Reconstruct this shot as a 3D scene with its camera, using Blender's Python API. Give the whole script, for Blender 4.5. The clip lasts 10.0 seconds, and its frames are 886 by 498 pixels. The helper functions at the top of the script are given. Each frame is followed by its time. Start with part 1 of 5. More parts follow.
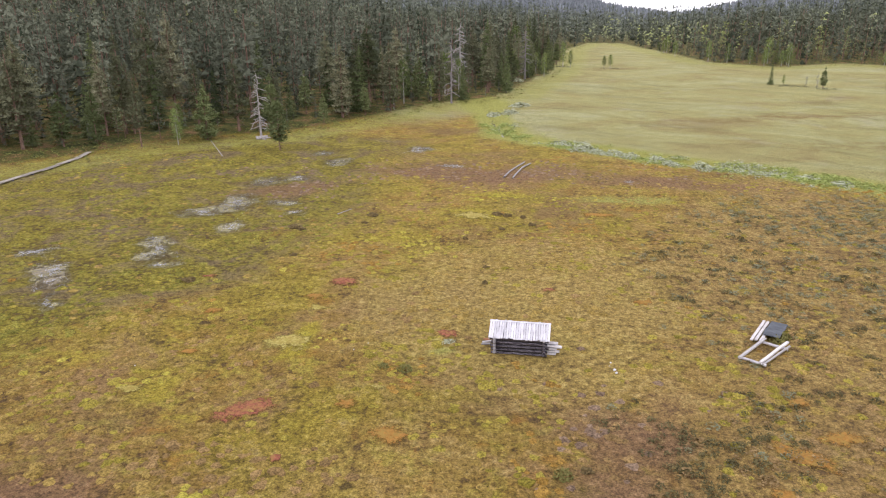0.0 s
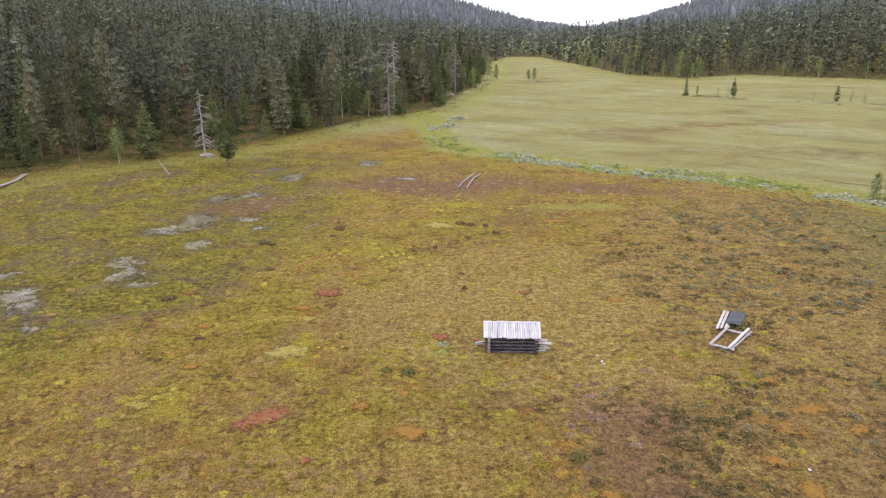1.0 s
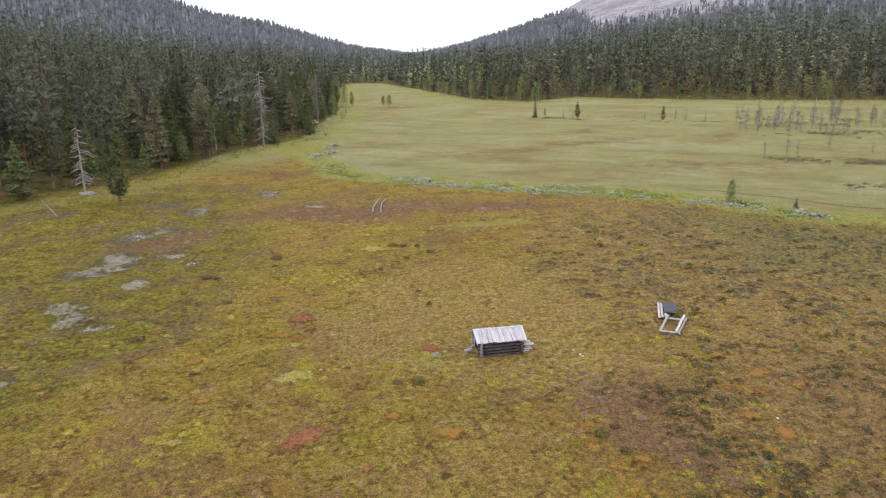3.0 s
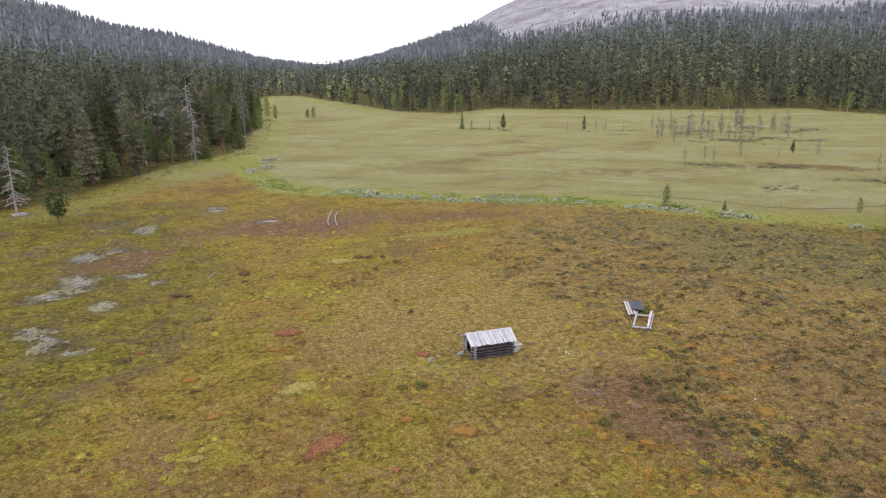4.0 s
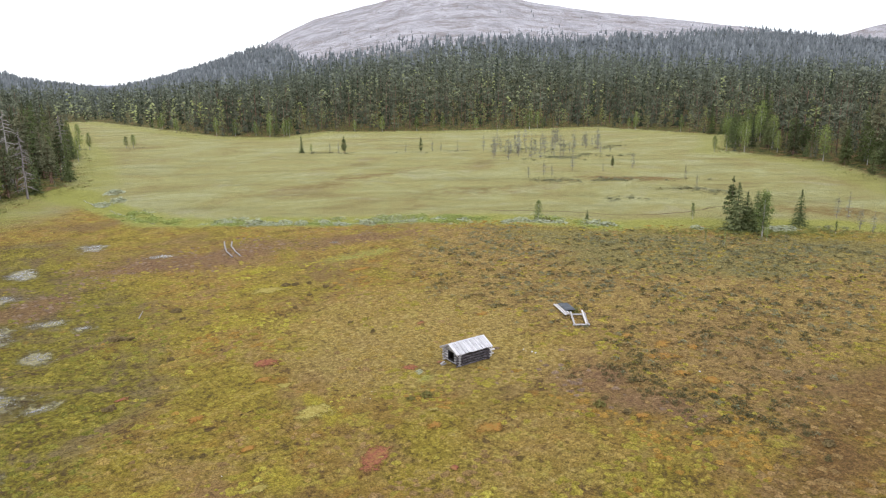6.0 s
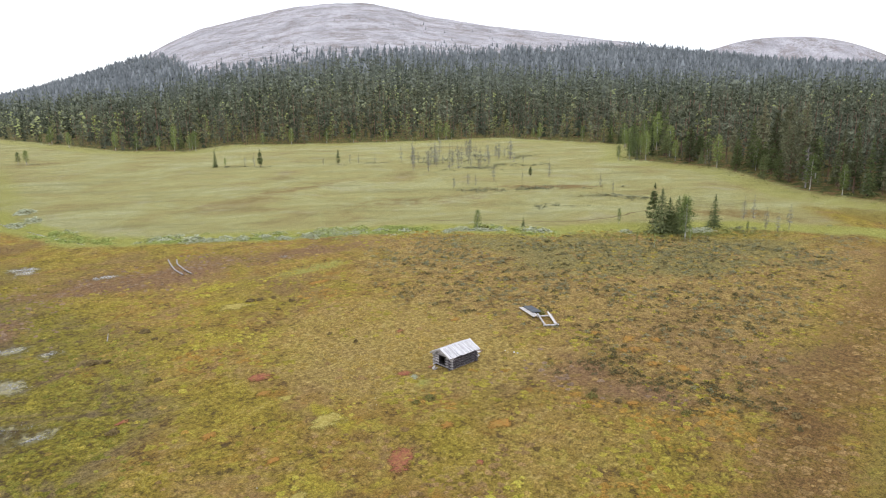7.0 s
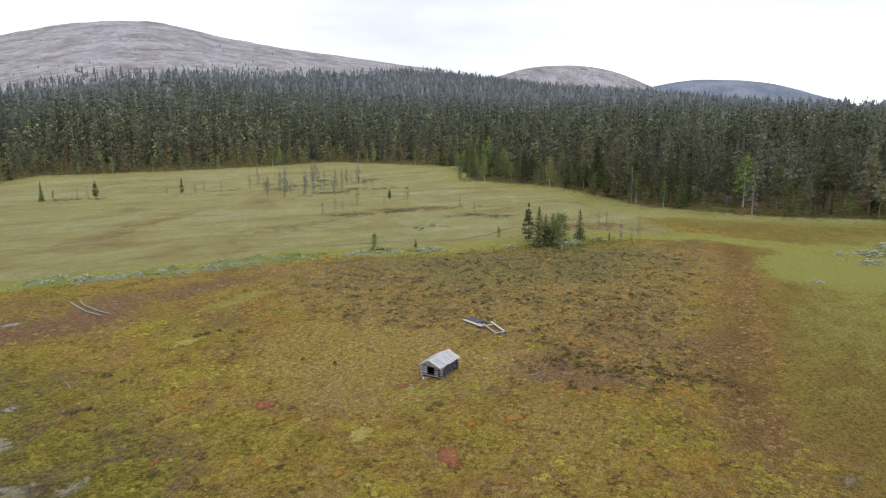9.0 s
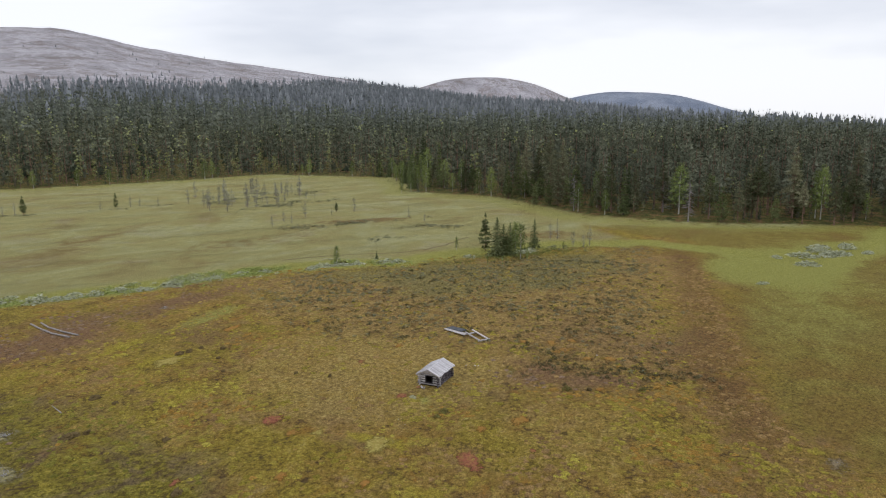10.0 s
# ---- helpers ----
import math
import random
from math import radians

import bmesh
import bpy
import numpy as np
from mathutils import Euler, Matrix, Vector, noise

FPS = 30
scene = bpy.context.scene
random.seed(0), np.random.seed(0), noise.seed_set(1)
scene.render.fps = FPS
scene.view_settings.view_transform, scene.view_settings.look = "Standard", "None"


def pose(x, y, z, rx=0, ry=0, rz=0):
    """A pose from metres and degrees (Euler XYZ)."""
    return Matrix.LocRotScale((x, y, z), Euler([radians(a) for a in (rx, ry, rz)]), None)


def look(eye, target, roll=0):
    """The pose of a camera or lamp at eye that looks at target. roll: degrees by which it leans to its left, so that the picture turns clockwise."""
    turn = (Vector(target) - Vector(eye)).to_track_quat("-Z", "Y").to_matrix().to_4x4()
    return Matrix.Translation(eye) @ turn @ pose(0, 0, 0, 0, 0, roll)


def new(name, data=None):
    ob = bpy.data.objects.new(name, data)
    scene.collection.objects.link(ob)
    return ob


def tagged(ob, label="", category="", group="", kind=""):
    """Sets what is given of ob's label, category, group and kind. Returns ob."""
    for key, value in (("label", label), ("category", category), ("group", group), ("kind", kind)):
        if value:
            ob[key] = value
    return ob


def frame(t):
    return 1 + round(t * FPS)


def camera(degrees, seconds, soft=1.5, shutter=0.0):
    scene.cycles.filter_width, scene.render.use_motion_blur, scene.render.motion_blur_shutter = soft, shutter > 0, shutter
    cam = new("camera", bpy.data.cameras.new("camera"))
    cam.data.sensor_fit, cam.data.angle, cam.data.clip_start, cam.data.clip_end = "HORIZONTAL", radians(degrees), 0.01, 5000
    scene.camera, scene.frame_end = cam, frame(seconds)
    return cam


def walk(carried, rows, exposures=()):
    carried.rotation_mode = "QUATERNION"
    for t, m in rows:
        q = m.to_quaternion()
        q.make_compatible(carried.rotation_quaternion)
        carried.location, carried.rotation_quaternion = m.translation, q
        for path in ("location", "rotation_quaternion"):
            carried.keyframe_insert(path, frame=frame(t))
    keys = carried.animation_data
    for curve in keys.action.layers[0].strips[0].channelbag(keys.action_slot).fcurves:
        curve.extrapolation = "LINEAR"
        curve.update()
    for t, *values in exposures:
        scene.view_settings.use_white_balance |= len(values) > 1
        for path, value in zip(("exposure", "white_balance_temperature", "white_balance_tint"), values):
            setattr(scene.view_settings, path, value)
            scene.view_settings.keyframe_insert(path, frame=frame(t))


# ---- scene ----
cam = camera(65.1, 10.0, 1.15)
PATH = [
    (0, (4.770, 2.200, 16.700), (4.545, 4.079, 16.052), -0.44),
    (0.5, (3.039, 1.059, 16.906), (2.922, 2.953, 16.275), -0.45),
    (1, (1.170, -0.001, 17.072), (1.165, 1.902, 16.458), -0.51),
    (1.5, (-0.839, -0.888, 17.232), (-0.738, 1.018, 16.634), -0.58),
    (2, (-2.999, -1.538, 17.438), (-2.782, 0.363, 16.857), -0.61),
    (2.5, (-5.278, -2.002, 17.633), (-4.943, -0.113, 17.067), -0.63),
    (4, (-12.606, -2.585, 18.211), (-11.919, -0.782, 17.686), -0.66),
    (4.5, (-15.292, -2.405, 18.406), (-14.485, -0.649, 17.893), -0.66),
    (5, (-18.141, -1.963, 18.675), (-17.211, -0.264, 18.175), -0.64),
    (5.5, (-21.171, -1.311, 18.984), (-20.116, 0.317, 18.496), -0.60),
    (7, (-30.492, 2.278, 19.700), (-29.089, 3.632, 19.253), -0.47),
    (7.5, (-33.596, 3.832, 19.940), (-32.097, 5.082, 19.505), -0.43),
    (8, (-36.771, 5.597, 20.221), (-35.182, 6.736, 19.799), -0.40),
    (8.5, (-39.760, 7.689, 20.490), (-38.091, 8.713, 20.084), -0.39),
    (9, (-42.265, 9.966, 20.787), (-40.529, 10.881, 20.398), -0.41),
    (9.5, (-44.320, 12.298, 21.034), (-42.531, 13.110, 20.659), -0.43),
    (10, (-45.947, 14.571, 21.165), (-44.116, 15.289, 20.804), -0.41),
]
walk(cam, [(t, look(eye, target, roll)) for t, eye, target, roll in PATH],
     [(0.0, 0.25, 6320, 20), (2.5, -0.06, 6320, 18), (4.5, -0.10, 6280, 15), (5.5, 0.10, 6280, 12), (7.0, 0.16, 6280, 11), (7.5, 0.06, 6280, 11), (8.0, -0.07, 6280, 11), (9.0, -0.33, 6320, 12), (10.0, -0.56, 6320, 12)])

# ---- world, sun ----
SUN_EL, SUN_AZ = 50.0, 215.0
world = bpy.data.worlds.new("overcast")
scene.world = world
world.use_nodes = True
wn, wl = world.node_tree.nodes, world.node_tree.links
wn.clear()
sky = wn.new("ShaderNodeTexSky")
sky.sky_type, sky.sun_disc = "NISHITA", False
sky.sun_elevation, sky.sun_rotation = radians(SUN_EL), radians(SUN_AZ)
wtc = wn.new("ShaderNodeTexCoord")
wmap = wn.new("ShaderNodeMapping")
wmap.inputs["Scale"].default_value = (1.0, 1.0, 5.0)
wno = wn.new("ShaderNodeTexNoise")
wno.inputs["Scale"].default_value, wno.inputs["Detail"].default_value = 1.7, 5.0
wramp = wn.new("ShaderNodeValToRGB")
wramp.color_ramp.elements[0].position, wramp.color_ramp.elements[0].color = 0.32, (1.0, 1.04, 1.12, 1)
wramp.color_ramp.elements[1].position, wramp.color_ramp.elements[1].color = 0.56, (1.42, 1.43, 1.45, 1)
bg_cloud, bg_sky, wadd, wout = (wn.new(k) for k in ("ShaderNodeBackground", "ShaderNodeBackground", "ShaderNodeAddShader", "ShaderNodeOutputWorld"))
bg_sky.inputs["Strength"].default_value = 0.02
bg_cloud.inputs["Strength"].default_value = 0.95
wl.new(wtc.outputs["Generated"], wmap.inputs["Vector"])
wl.new(wmap.outputs["Vector"], wno.inputs["Vector"])
wsep, wthin = wn.new("ShaderNodeSeparateXYZ"), wn.new("ShaderNodeMath")
wthin.operation, wthin.inputs[1].default_value = "MULTIPLY_ADD", -0.34
wsum = wn.new("ShaderNodeMath")
wsum.operation, wsum.inputs[1].default_value = "ADD", 0.32
wl.new(wtc.outputs["Generated"], wsep.inputs[0])
wl.new(wsep.outputs["X"], wthin.inputs[0])
wl.new(wno.outputs["Fac"], wthin.inputs[2])
wl.new(wthin.outputs[0], wsum.inputs[0])
wl.new(wsum.outputs[0], wramp.inputs["Fac"])
wl.new(wramp.outputs["Color"], bg_cloud.inputs["Color"])
wl.new(sky.outputs["Color"], bg_sky.inputs["Color"])
wl.new(bg_cloud.outputs[0], wadd.inputs[0])
wl.new(bg_sky.outputs[0], wadd.inputs[1])
wl.new(wadd.outputs[0], wout.inputs["Surface"])

sun_data = bpy.data.lights.new("sun", "SUN")
sun_data.energy, sun_data.angle, sun_data.color = 0.5, radians(25), (1.0, 0.97, 0.92)
sun = new("sun", sun_data)
_az, _el = radians(SUN_AZ), radians(SUN_EL)
sun.matrix_world = look((0, 0, 0), (-math.sin(_az) * math.cos(_el), -math.cos(_az) * math.cos(_el), -math.sin(_el)))


# ---- materials ----
class Mat:
    """A principled material with short-hand for its nodes."""

    def __init__(self, name, rough=0.9, spec=0.25):
        self.m = bpy.data.materials.new(name)
        self.m.use_nodes = True
        self.t = self.m.node_tree
        self.b = self.t.nodes["Principled BSDF"]
        self.b.inputs["Roughness"].default_value = rough
        self.b.inputs["Specular IOR Level"].default_value = spec
        self.geo = self.t.nodes.new("ShaderNodeNewGeometry")
        self.pos = self.geo.outputs["Position"]

    def put(self, socket, value):
        if isinstance(value, bpy.types.NodeSocket):
            self.t.links.new(value, socket)
        elif isinstance(value, tuple) and len(value) == 3 and socket.type == "RGBA":
            socket.default_value = (*value, 1)
        else:
            socket.default_value = value

    def scaled(self, v):
        n = self.t.nodes.new("ShaderNodeMapping")
        self.put(n.inputs["Vector"], self.pos)
        n.inputs["Scale"].default_value = v
        return n.outputs["Vector"]

    def uphill(self, turn, scale):
        a, b = self.t.nodes.new("ShaderNodeMapping"), self.t.nodes.new("ShaderNodeMapping")
        self.put(a.inputs["Vector"], self.pos)
        a.inputs["Rotation"].default_value = (0, 0, radians(turn))
        self.put(b.inputs["Vector"], a.outputs["Vector"])
        b.inputs["Scale"].default_value = scale
        return b.outputs["Vector"]

    def objco(self, v=(1, 1, 1)):
        c = self.t.nodes.new("ShaderNodeTexCoord")
        n = self.t.nodes.new("ShaderNodeMapping")
        self.put(n.inputs["Vector"], c.outputs["Object"])
        n.inputs["Scale"].default_value = v
        return n.outputs["Vector"]

    def noise(self, scale, detail=4.0, rough=0.6, vec=None, warp=0.0):
        n = self.t.nodes.new("ShaderNodeTexNoise")
        n.inputs["Scale"].default_value, n.inputs["Detail"].default_value = scale, detail
        n.inputs["Roughness"].default_value, n.inputs["Distortion"].default_value = rough, warp
        self.put(n.inputs["Vector"], self.pos if vec is None else vec)
        return n.outputs["Fac"]

    def ramp(self, fac, *stops):
        n = self.t.nodes.new("ShaderNodeValToRGB")
        e = n.color_ramp.elements
        while len(e) < len(stops):
            e.new(0.5)
        for k, (p, c) in enumerate(stops):
            e[k].position = p
            e[k].color = (*c, 1) if isinstance(c, tuple) else (c, c, c, 1)
        self.put(n.inputs["Fac"], fac)
        return n.outputs["Color"]

    def mix(self, fac, a, b, mode="MIX"):
        n = self.t.nodes.new("ShaderNodeMix")
        n.data_type, n.blend_type = "RGBA", mode
        self.put(n.inputs[0], fac)
        self.put(n.inputs[6], a)
        self.put(n.inputs[7], b)
        return n.outputs[2]

    def math(self, op, a, b=0.0, c=0.0):
        n = self.t.nodes.new("ShaderNodeMath")
        n.operation = op
        for k, v in enumerate((a, b, c)):
            self.put(n.inputs[k], v)
        return n.outputs[0]

    def edge(self, fac, lo, hi):
        n = self.t.nodes.new("ShaderNodeMapRange")
        n.interpolation_type = "SMOOTHSTEP"
        self.put(n.inputs[0], fac)
        n.inputs[1].default_value, n.inputs[2].default_value = lo, hi
        return n.outputs[0]

    def attr(self, name):
        n = self.t.nodes.new("ShaderNodeAttribute")
        n.attribute_name = name
        return n.outputs["Fac"]

    def rand(self):
        return self.t.nodes.new("ShaderNodeObjectInfo").outputs["Random"]

    def island(self):
        return self.geo.outputs["Random Per Island"]

    def bump(self, height, strength=0.5, dist=0.05):
        n = self.t.nodes.new("ShaderNodeBump")
        n.inputs["Strength"].default_value, n.inputs["Distance"].default_value = strength, dist
        self.put(n.inputs["Height"], height)
        self.put(self.b.inputs["Normal"], n.outputs[0])

    def done(self, color, rough=None):
        self.put(self.b.inputs["Base Color"], color)
        if rough is not None:
            self.put(self.b.inputs["Roughness"], rough)
        return self.m


def ground_material():
    g = Mat("bog_and_fell", 0.95, 0.15)
    big, mid, small, fine = g.noise(0.045, 3), g.noise(0.45, 5, 0.7), g.noise(2.4, 5, 0.75), g.noise(13.0, 4, 0.75)
    blot, orange = g.noise(0.62, 4, 0.65, warp=0.5), g.noise(0.5, 4, 0.65, g.scaled((1, 1, 1.7)), 0.4)
    wob = g.math("ADD", g.math("MULTIPLY", g.math("SUBTRACT", mid, 0.5), 1.3), g.math("MULTIPLY", g.math("SUBTRACT", small, 0.5), 1.0))

    def mask(name, lo=0.3, hi=0.7, amount=1.0):
        return g.edge(g.math("ADD", g.attr(name), g.math("MULTIPLY", wob, amount)), lo, hi)

    base = g.ramp(g.math("ADD", g.math("MULTIPLY", mid, 0.5), g.math("MULTIPLY", small, 0.5)),
                  (0.40, (0.11, 0.070, 0.0336)), (0.45, (0.216, 0.14, 0.0346)), (0.50, (0.288, 0.195, 0.0449)), (0.55, (0.35, 0.225, 0.0648)), (0.62, (0.453, 0.34, 0.121)))
    base = g.mix(g.edge(g.math("ADD", blot, g.math("MULTIPLY", small, 0.25)), 0.62, 0.76), base, g.ramp(small, (0.35, (0.258, 0.21, 0.0302)), (0.65, (0.433, 0.36, 0.0778))))
    base = g.mix(g.math("MULTIPLY", g.edge(g.math("ADD", orange, g.math("MULTIPLY", small, 0.25)), 0.68, 0.80), 0.6), base, (0.36, 0.18, 0.035))
    base = g.mix(g.math("MULTIPLY", g.edge(g.math("ADD", big, g.math("MULTIPLY", mid, 0.4)), 0.66, 0.80), 0.7), base, g.ramp(small, (0.35, (0.134, 0.085, 0.0389)), (0.65, (0.268, 0.18, 0.0864))))
    olive = g.noise(0.075, 5, 0.65, warp=0.7)
    base = g.mix(g.math("MULTIPLY", g.edge(olive, 0.46, 0.58), 0.8), base, g.ramp(g.math("ADD", g.math("MULTIPLY", mid, 0.4), g.math("MULTIPLY", small, 0.6)),
                 (0.41, (0.12, 0.09, 0.0264)), (0.48, (0.247, 0.195, 0.0286)), (0.54, (0.34, 0.275, 0.0389)), (0.61, (0.433, 0.37, 0.0864))))
    pink = g.noise(0.11, 5, 0.68, g.scaled((1, 1, 2.3)), 0.6)
    base = g.mix(g.math("MULTIPLY", g.edge(g.math("ADD", pink, g.math("MULTIPLY", small, 0.2)), 0.62, 0.76), 0.65), base, g.ramp(small, (0.36, (0.21, 0.125, 0.062)), (0.5, (0.31, 0.195, 0.095)), (0.64, (0.40, 0.27, 0.14))))
    heath = g.ramp(g.math("ADD", g.math("MULTIPLY", mid, 0.4), g.math("MULTIPLY", small, 0.6)), (0.40, (0.125, 0.080, 0.039)), (0.47, (0.255, 0.170, 0.062)), (0.53, (0.345, 0.240, 0.084)), (0.61, (0.44, 0.335, 0.128)))
    heath = g.mix(g.math("MULTIPLY", g.edge(g.math("ADD", g.attr("green"), g.math("MULTIPLY", wob, 0.7)), 0.3, 0.8), 0.75), heath, g.ramp(small, (0.38, (0.11, 0.105, 0.04)), (0.62, (0.29, 0.268, 0.105))))
    heath = g.mix(g.edge(g.math("ADD", blot, g.math("MULTIPLY", small, 0.25)), 0.68, 0.78), heath, g.ramp(small, (0.35, (0.22, 0.17, 0.035)), (0.65, (0.37, 0.29, 0.075))))
    col = g.mix(mask("heath", 0.0, 1.0, 1.1), base, heath)
    wet = g.ramp(g.math("ADD", g.math("MULTIPLY", mid, 0.4), g.math("MULTIPLY", small, 0.6)), (0.40, (0.090, 0.062, 0.036)), (0.45, (0.132, 0.108, 0.021)), (0.50, (0.205, 0.178, 0.025)), (0.55, (0.285, 0.246, 0.038)), (0.62, (0.38, 0.318, 0.09)))
    wet = g.mix(g.math("MULTIPLY", g.edge(g.noise(0.16, 5, 0.7, warp=0.8), 0.45, 0.62), 0.8), wet, g.ramp(small, (0.35, (0.115, 0.082, 0.066)), (0.65, (0.25, 0.185, 0.115))))
    col = g.mix(mask("wet", 0.15, 1.15, 1.1), col, wet)
    streak = g.noise(0.05, 7, 0.68, g.scaled((1.0, 1.35, 1.0)), 0.8)
    sedge = g.ramp(streak, (0.30, (0.248, 0.198, 0.086)), (0.40, (0.317, 0.281, 0.119)), (0.50, (0.342, 0.330, 0.142)), (0.62, (0.383, 0.386, 0.208)))
    strings = g.noise(0.16, 6, 0.7, g.uphill(38.0, (0.28, 1.0, 1.0)), 0.6)
    sedge = g.mix(1.0, sedge, g.ramp(strings, (0.38, 0.80), (0.46, 0.99), (0.62, 1.10)), "MULTIPLY")
    sedge = g.mix(g.math("MULTIPLY", g.edge(g.math("ADD", small, g.math("SUBTRACT", mid, 0.5)), 0.35, 0.75), 0.55), sedge, (0.242, 0.222, 0.088))
    sedge = g.mix(g.math("MULTIPLY", g.edge(g.noise(0.11, 5, 0.65, warp=0.6), 0.54, 0.68), 0.35), sedge, (0.38, 0.362, 0.27))
    col = g.mix(mask("sedge", 0.1, 0.9, 0.5), col, sedge)
    flark = g.ramp(g.math("ADD", g.math("MULTIPLY", mid, 0.5), g.math("MULTIPLY", small, 0.5)), (0.40, (0.15, 0.12, 0.026)), (0.48, (0.230, 0.205, 0.048)), (0.55, (0.285, 0.260, 0.063)), (0.63, (0.355, 0.330, 0.10)))
    flark = g.mix(g.math("MULTIPLY", g.edge(streak, 0.40, 0.52), 0.6), g.ramp(small, (0.4, (0.16, 0.11, 0.03)), (0.6, (0.27, 0.20, 0.05))), flark)
    col = g.mix(g.math("MULTIPLY", mask("flark", 0.1, 1.0, 0.6), 0.85), col, flark)
    col = g.mix(g.math("MULTIPLY", mask("brown", 0.25, 1.05, 1.3), 0.85), col, g.ramp(small, (0.3, (0.115, 0.067, 0.050)), (0.52, (0.235, 0.138, 0.078)), (0.7, (0.34, 0.22, 0.13))))
    col = g.mix(g.math("MULTIPLY", mask("rust", 0.15, 0.95, 1.2), 0.88), col, g.ramp(small, (0.35, (0.10, 0.056, 0.026)), (0.5, (0.18, 0.104, 0.040)), (0.65, (0.28, 0.168, 0.058))))
    col = g.mix(mask("yellow", 0.35, 0.8, 0.8), col, g.ramp(small, (0.3, (0.247, 0.2, 0.0216)), (0.7, (0.433, 0.36, 0.0576))))
    col = g.mix(g.math("MULTIPLY", mask("pale", 0.1, 1.0, 0.8), 0.75), col, g.ramp(small, (0.36, (0.20, 0.14, 0.05)), (0.5, (0.37, 0.272, 0.09)), (0.64, (0.50, 0.39, 0.15))))
    col = g.mix(mask("lime", 0.2, 1.0, 0.7), col, g.ramp(small, (0.3, (0.25, 0.252, 0.05)), (0.7, (0.38, 0.388, 0.12))))
    floor = g.ramp(mid, (0.38, (0.05, 0.058, 0.020)), (0.46, (0.095, 0.108, 0.030)), (0.53, (0.135, 0.115, 0.036)), (0.61, (0.21, 0.135, 0.068)))
    floor = g.mix(g.attr("upland"), floor, g.ramp(g.noise(0.06, 5, 0.7), (0.3, (0.050, 0.058, 0.045)), (0.7, (0.10, 0.11, 0.085))))
    col = g.mix(mask("forest", 0.35, 0.65, 0.7), col, floor)
    col = g.mix(1.0, col, (0.885, 0.860, 0.780), "MULTIPLY")
    rock = g.ramp(g.noise(0.016, 8, 0.7, g.uphill(-50.0, (0.5, 1.0, 0.5))), (0.36, (0.255, 0.245, 0.26)), (0.46, (0.325, 0.313, 0.335)), (0.58, (0.41, 0.396, 0.425)))
    rock = g.mix(g.math("MULTIPLY", g.edge(g.math("ADD", g.noise(0.09, 5, 0.8), g.math("MULTIPLY", g.math("SUBTRACT", g.noise(0.012, 3), 0.5), 0.5)), 0.52, 0.60), 0.6), rock, (0.145, 0.118, 0.10))
    rock = g.mix(g.math("MULTIPLY", g.edge(g.noise(0.022, 6, 0.75, g.uphill(-50.0, (0.7, 1.0, 0.5))), 0.52, 0.60), 0.5), rock, (0.17, 0.135, 0.12))
    col = g.mix(g.edge(g.math("ADD", g.attr("rock"), g.math("SUBTRACT", g.noise(0.01, 6, 0.7), 0.5)), 0.3, 0.7), col, rock)
    # Haze painted in: ground beyond 3.5 km turns blue-grey.
    col = g.mix(g.attr("far_haze"), col, g.ramp(g.noise(0.006, 5), (0.4, (0.16, 0.19, 0.25)), (0.6, (0.24, 0.27, 0.33))))
    soaked = g.edge(g.math("ADD", g.attr("pool"), g.math("MULTIPLY", wob, 0.9)), 0.62, 0.85)
    col = g.mix(g.math("MULTIPLY", soaked, 0.5), col, (0.10, 0.085, 0.05))
    # Plant grain, with the small shadow gaps between tufts painted in as dark noise.
    grain = g.noise(5.0, 5, 0.8)
    col = g.mix(g.math("SUBTRACT", 1.0, g.math("MAXIMUM", g.attr("rock"), g.attr("upland"))), col, g.mix(1.0, col, g.ramp(grain, (0.37, 0.52), (0.46, 0.92), (0.62, 1.28)), "MULTIPLY"))
    col = g.mix(0.85, col, g.mix(1.0, col, g.ramp(fine, (0.34, 0.38), (0.5, 0.98), (0.68, 1.6)), "MULTIPLY"))
    g.bump(g.math("MULTIPLY", g.math("ADD", small, g.math("MULTIPLY", fine, 0.6)), g.math("SUBTRACT", 1.0, soaked)), 0.9, 0.25)
    return g.done(col, g.math("MULTIPLY_ADD", soaked, -0.7, 0.95))


def foliage(name, dark, mid, light, tinted=False, grain=2.6, deep=0.8):
    f = Mat(name, 0.85, 0.08)
    c = f.ramp(f.attr("tint") if tinted else f.rand(), (0.0, dark), (0.5, mid), (0.70, tuple(v * 1.35 for v in mid)), (1.0, light))
    c = f.mix(1.0, c, f.ramp(f.island(), (0.0, 0.84), (1.0, 1.16)), "MULTIPLY")
    lumps = f.noise(grain, 3, 0.7)
    c = f.mix(1.0, c, f.ramp(lumps, (0.38, deep), (0.62, 2.0 - deep)), "MULTIPLY")
    f.bump(lumps, 0.6, 0.15)
    return lit_through(f, c, 0.10)


def lit_through(f, colour, amount=0.25):
    """Thin leaves pass some of the light on."""
    f.put(f.b.inputs["Base Color"], colour)
    tr, mx = f.t.nodes.new("ShaderNodeBsdfTranslucent"), f.t.nodes.new("ShaderNodeMixShader")
    f.put(tr.inputs["Color"], colour)
    mx.inputs[0].default_value = amount
    f.put(mx.inputs[1], f.b.outputs[0])
    f.put(mx.inputs[2], tr.outputs[0])
    f.put(f.t.nodes["Material Output"].inputs["Surface"], mx.outputs[0])
    return f.m


def bark(name, a, b):
    m = Mat(name, 0.9, 0.2)
    n = m.noise(6, 4, 0.7, m.scaled((1, 1, 0.25)))
    m.bump(n, 0.6, 0.03)
    return m.done(m.ramp(n, (0.3, a), (0.7, b)))


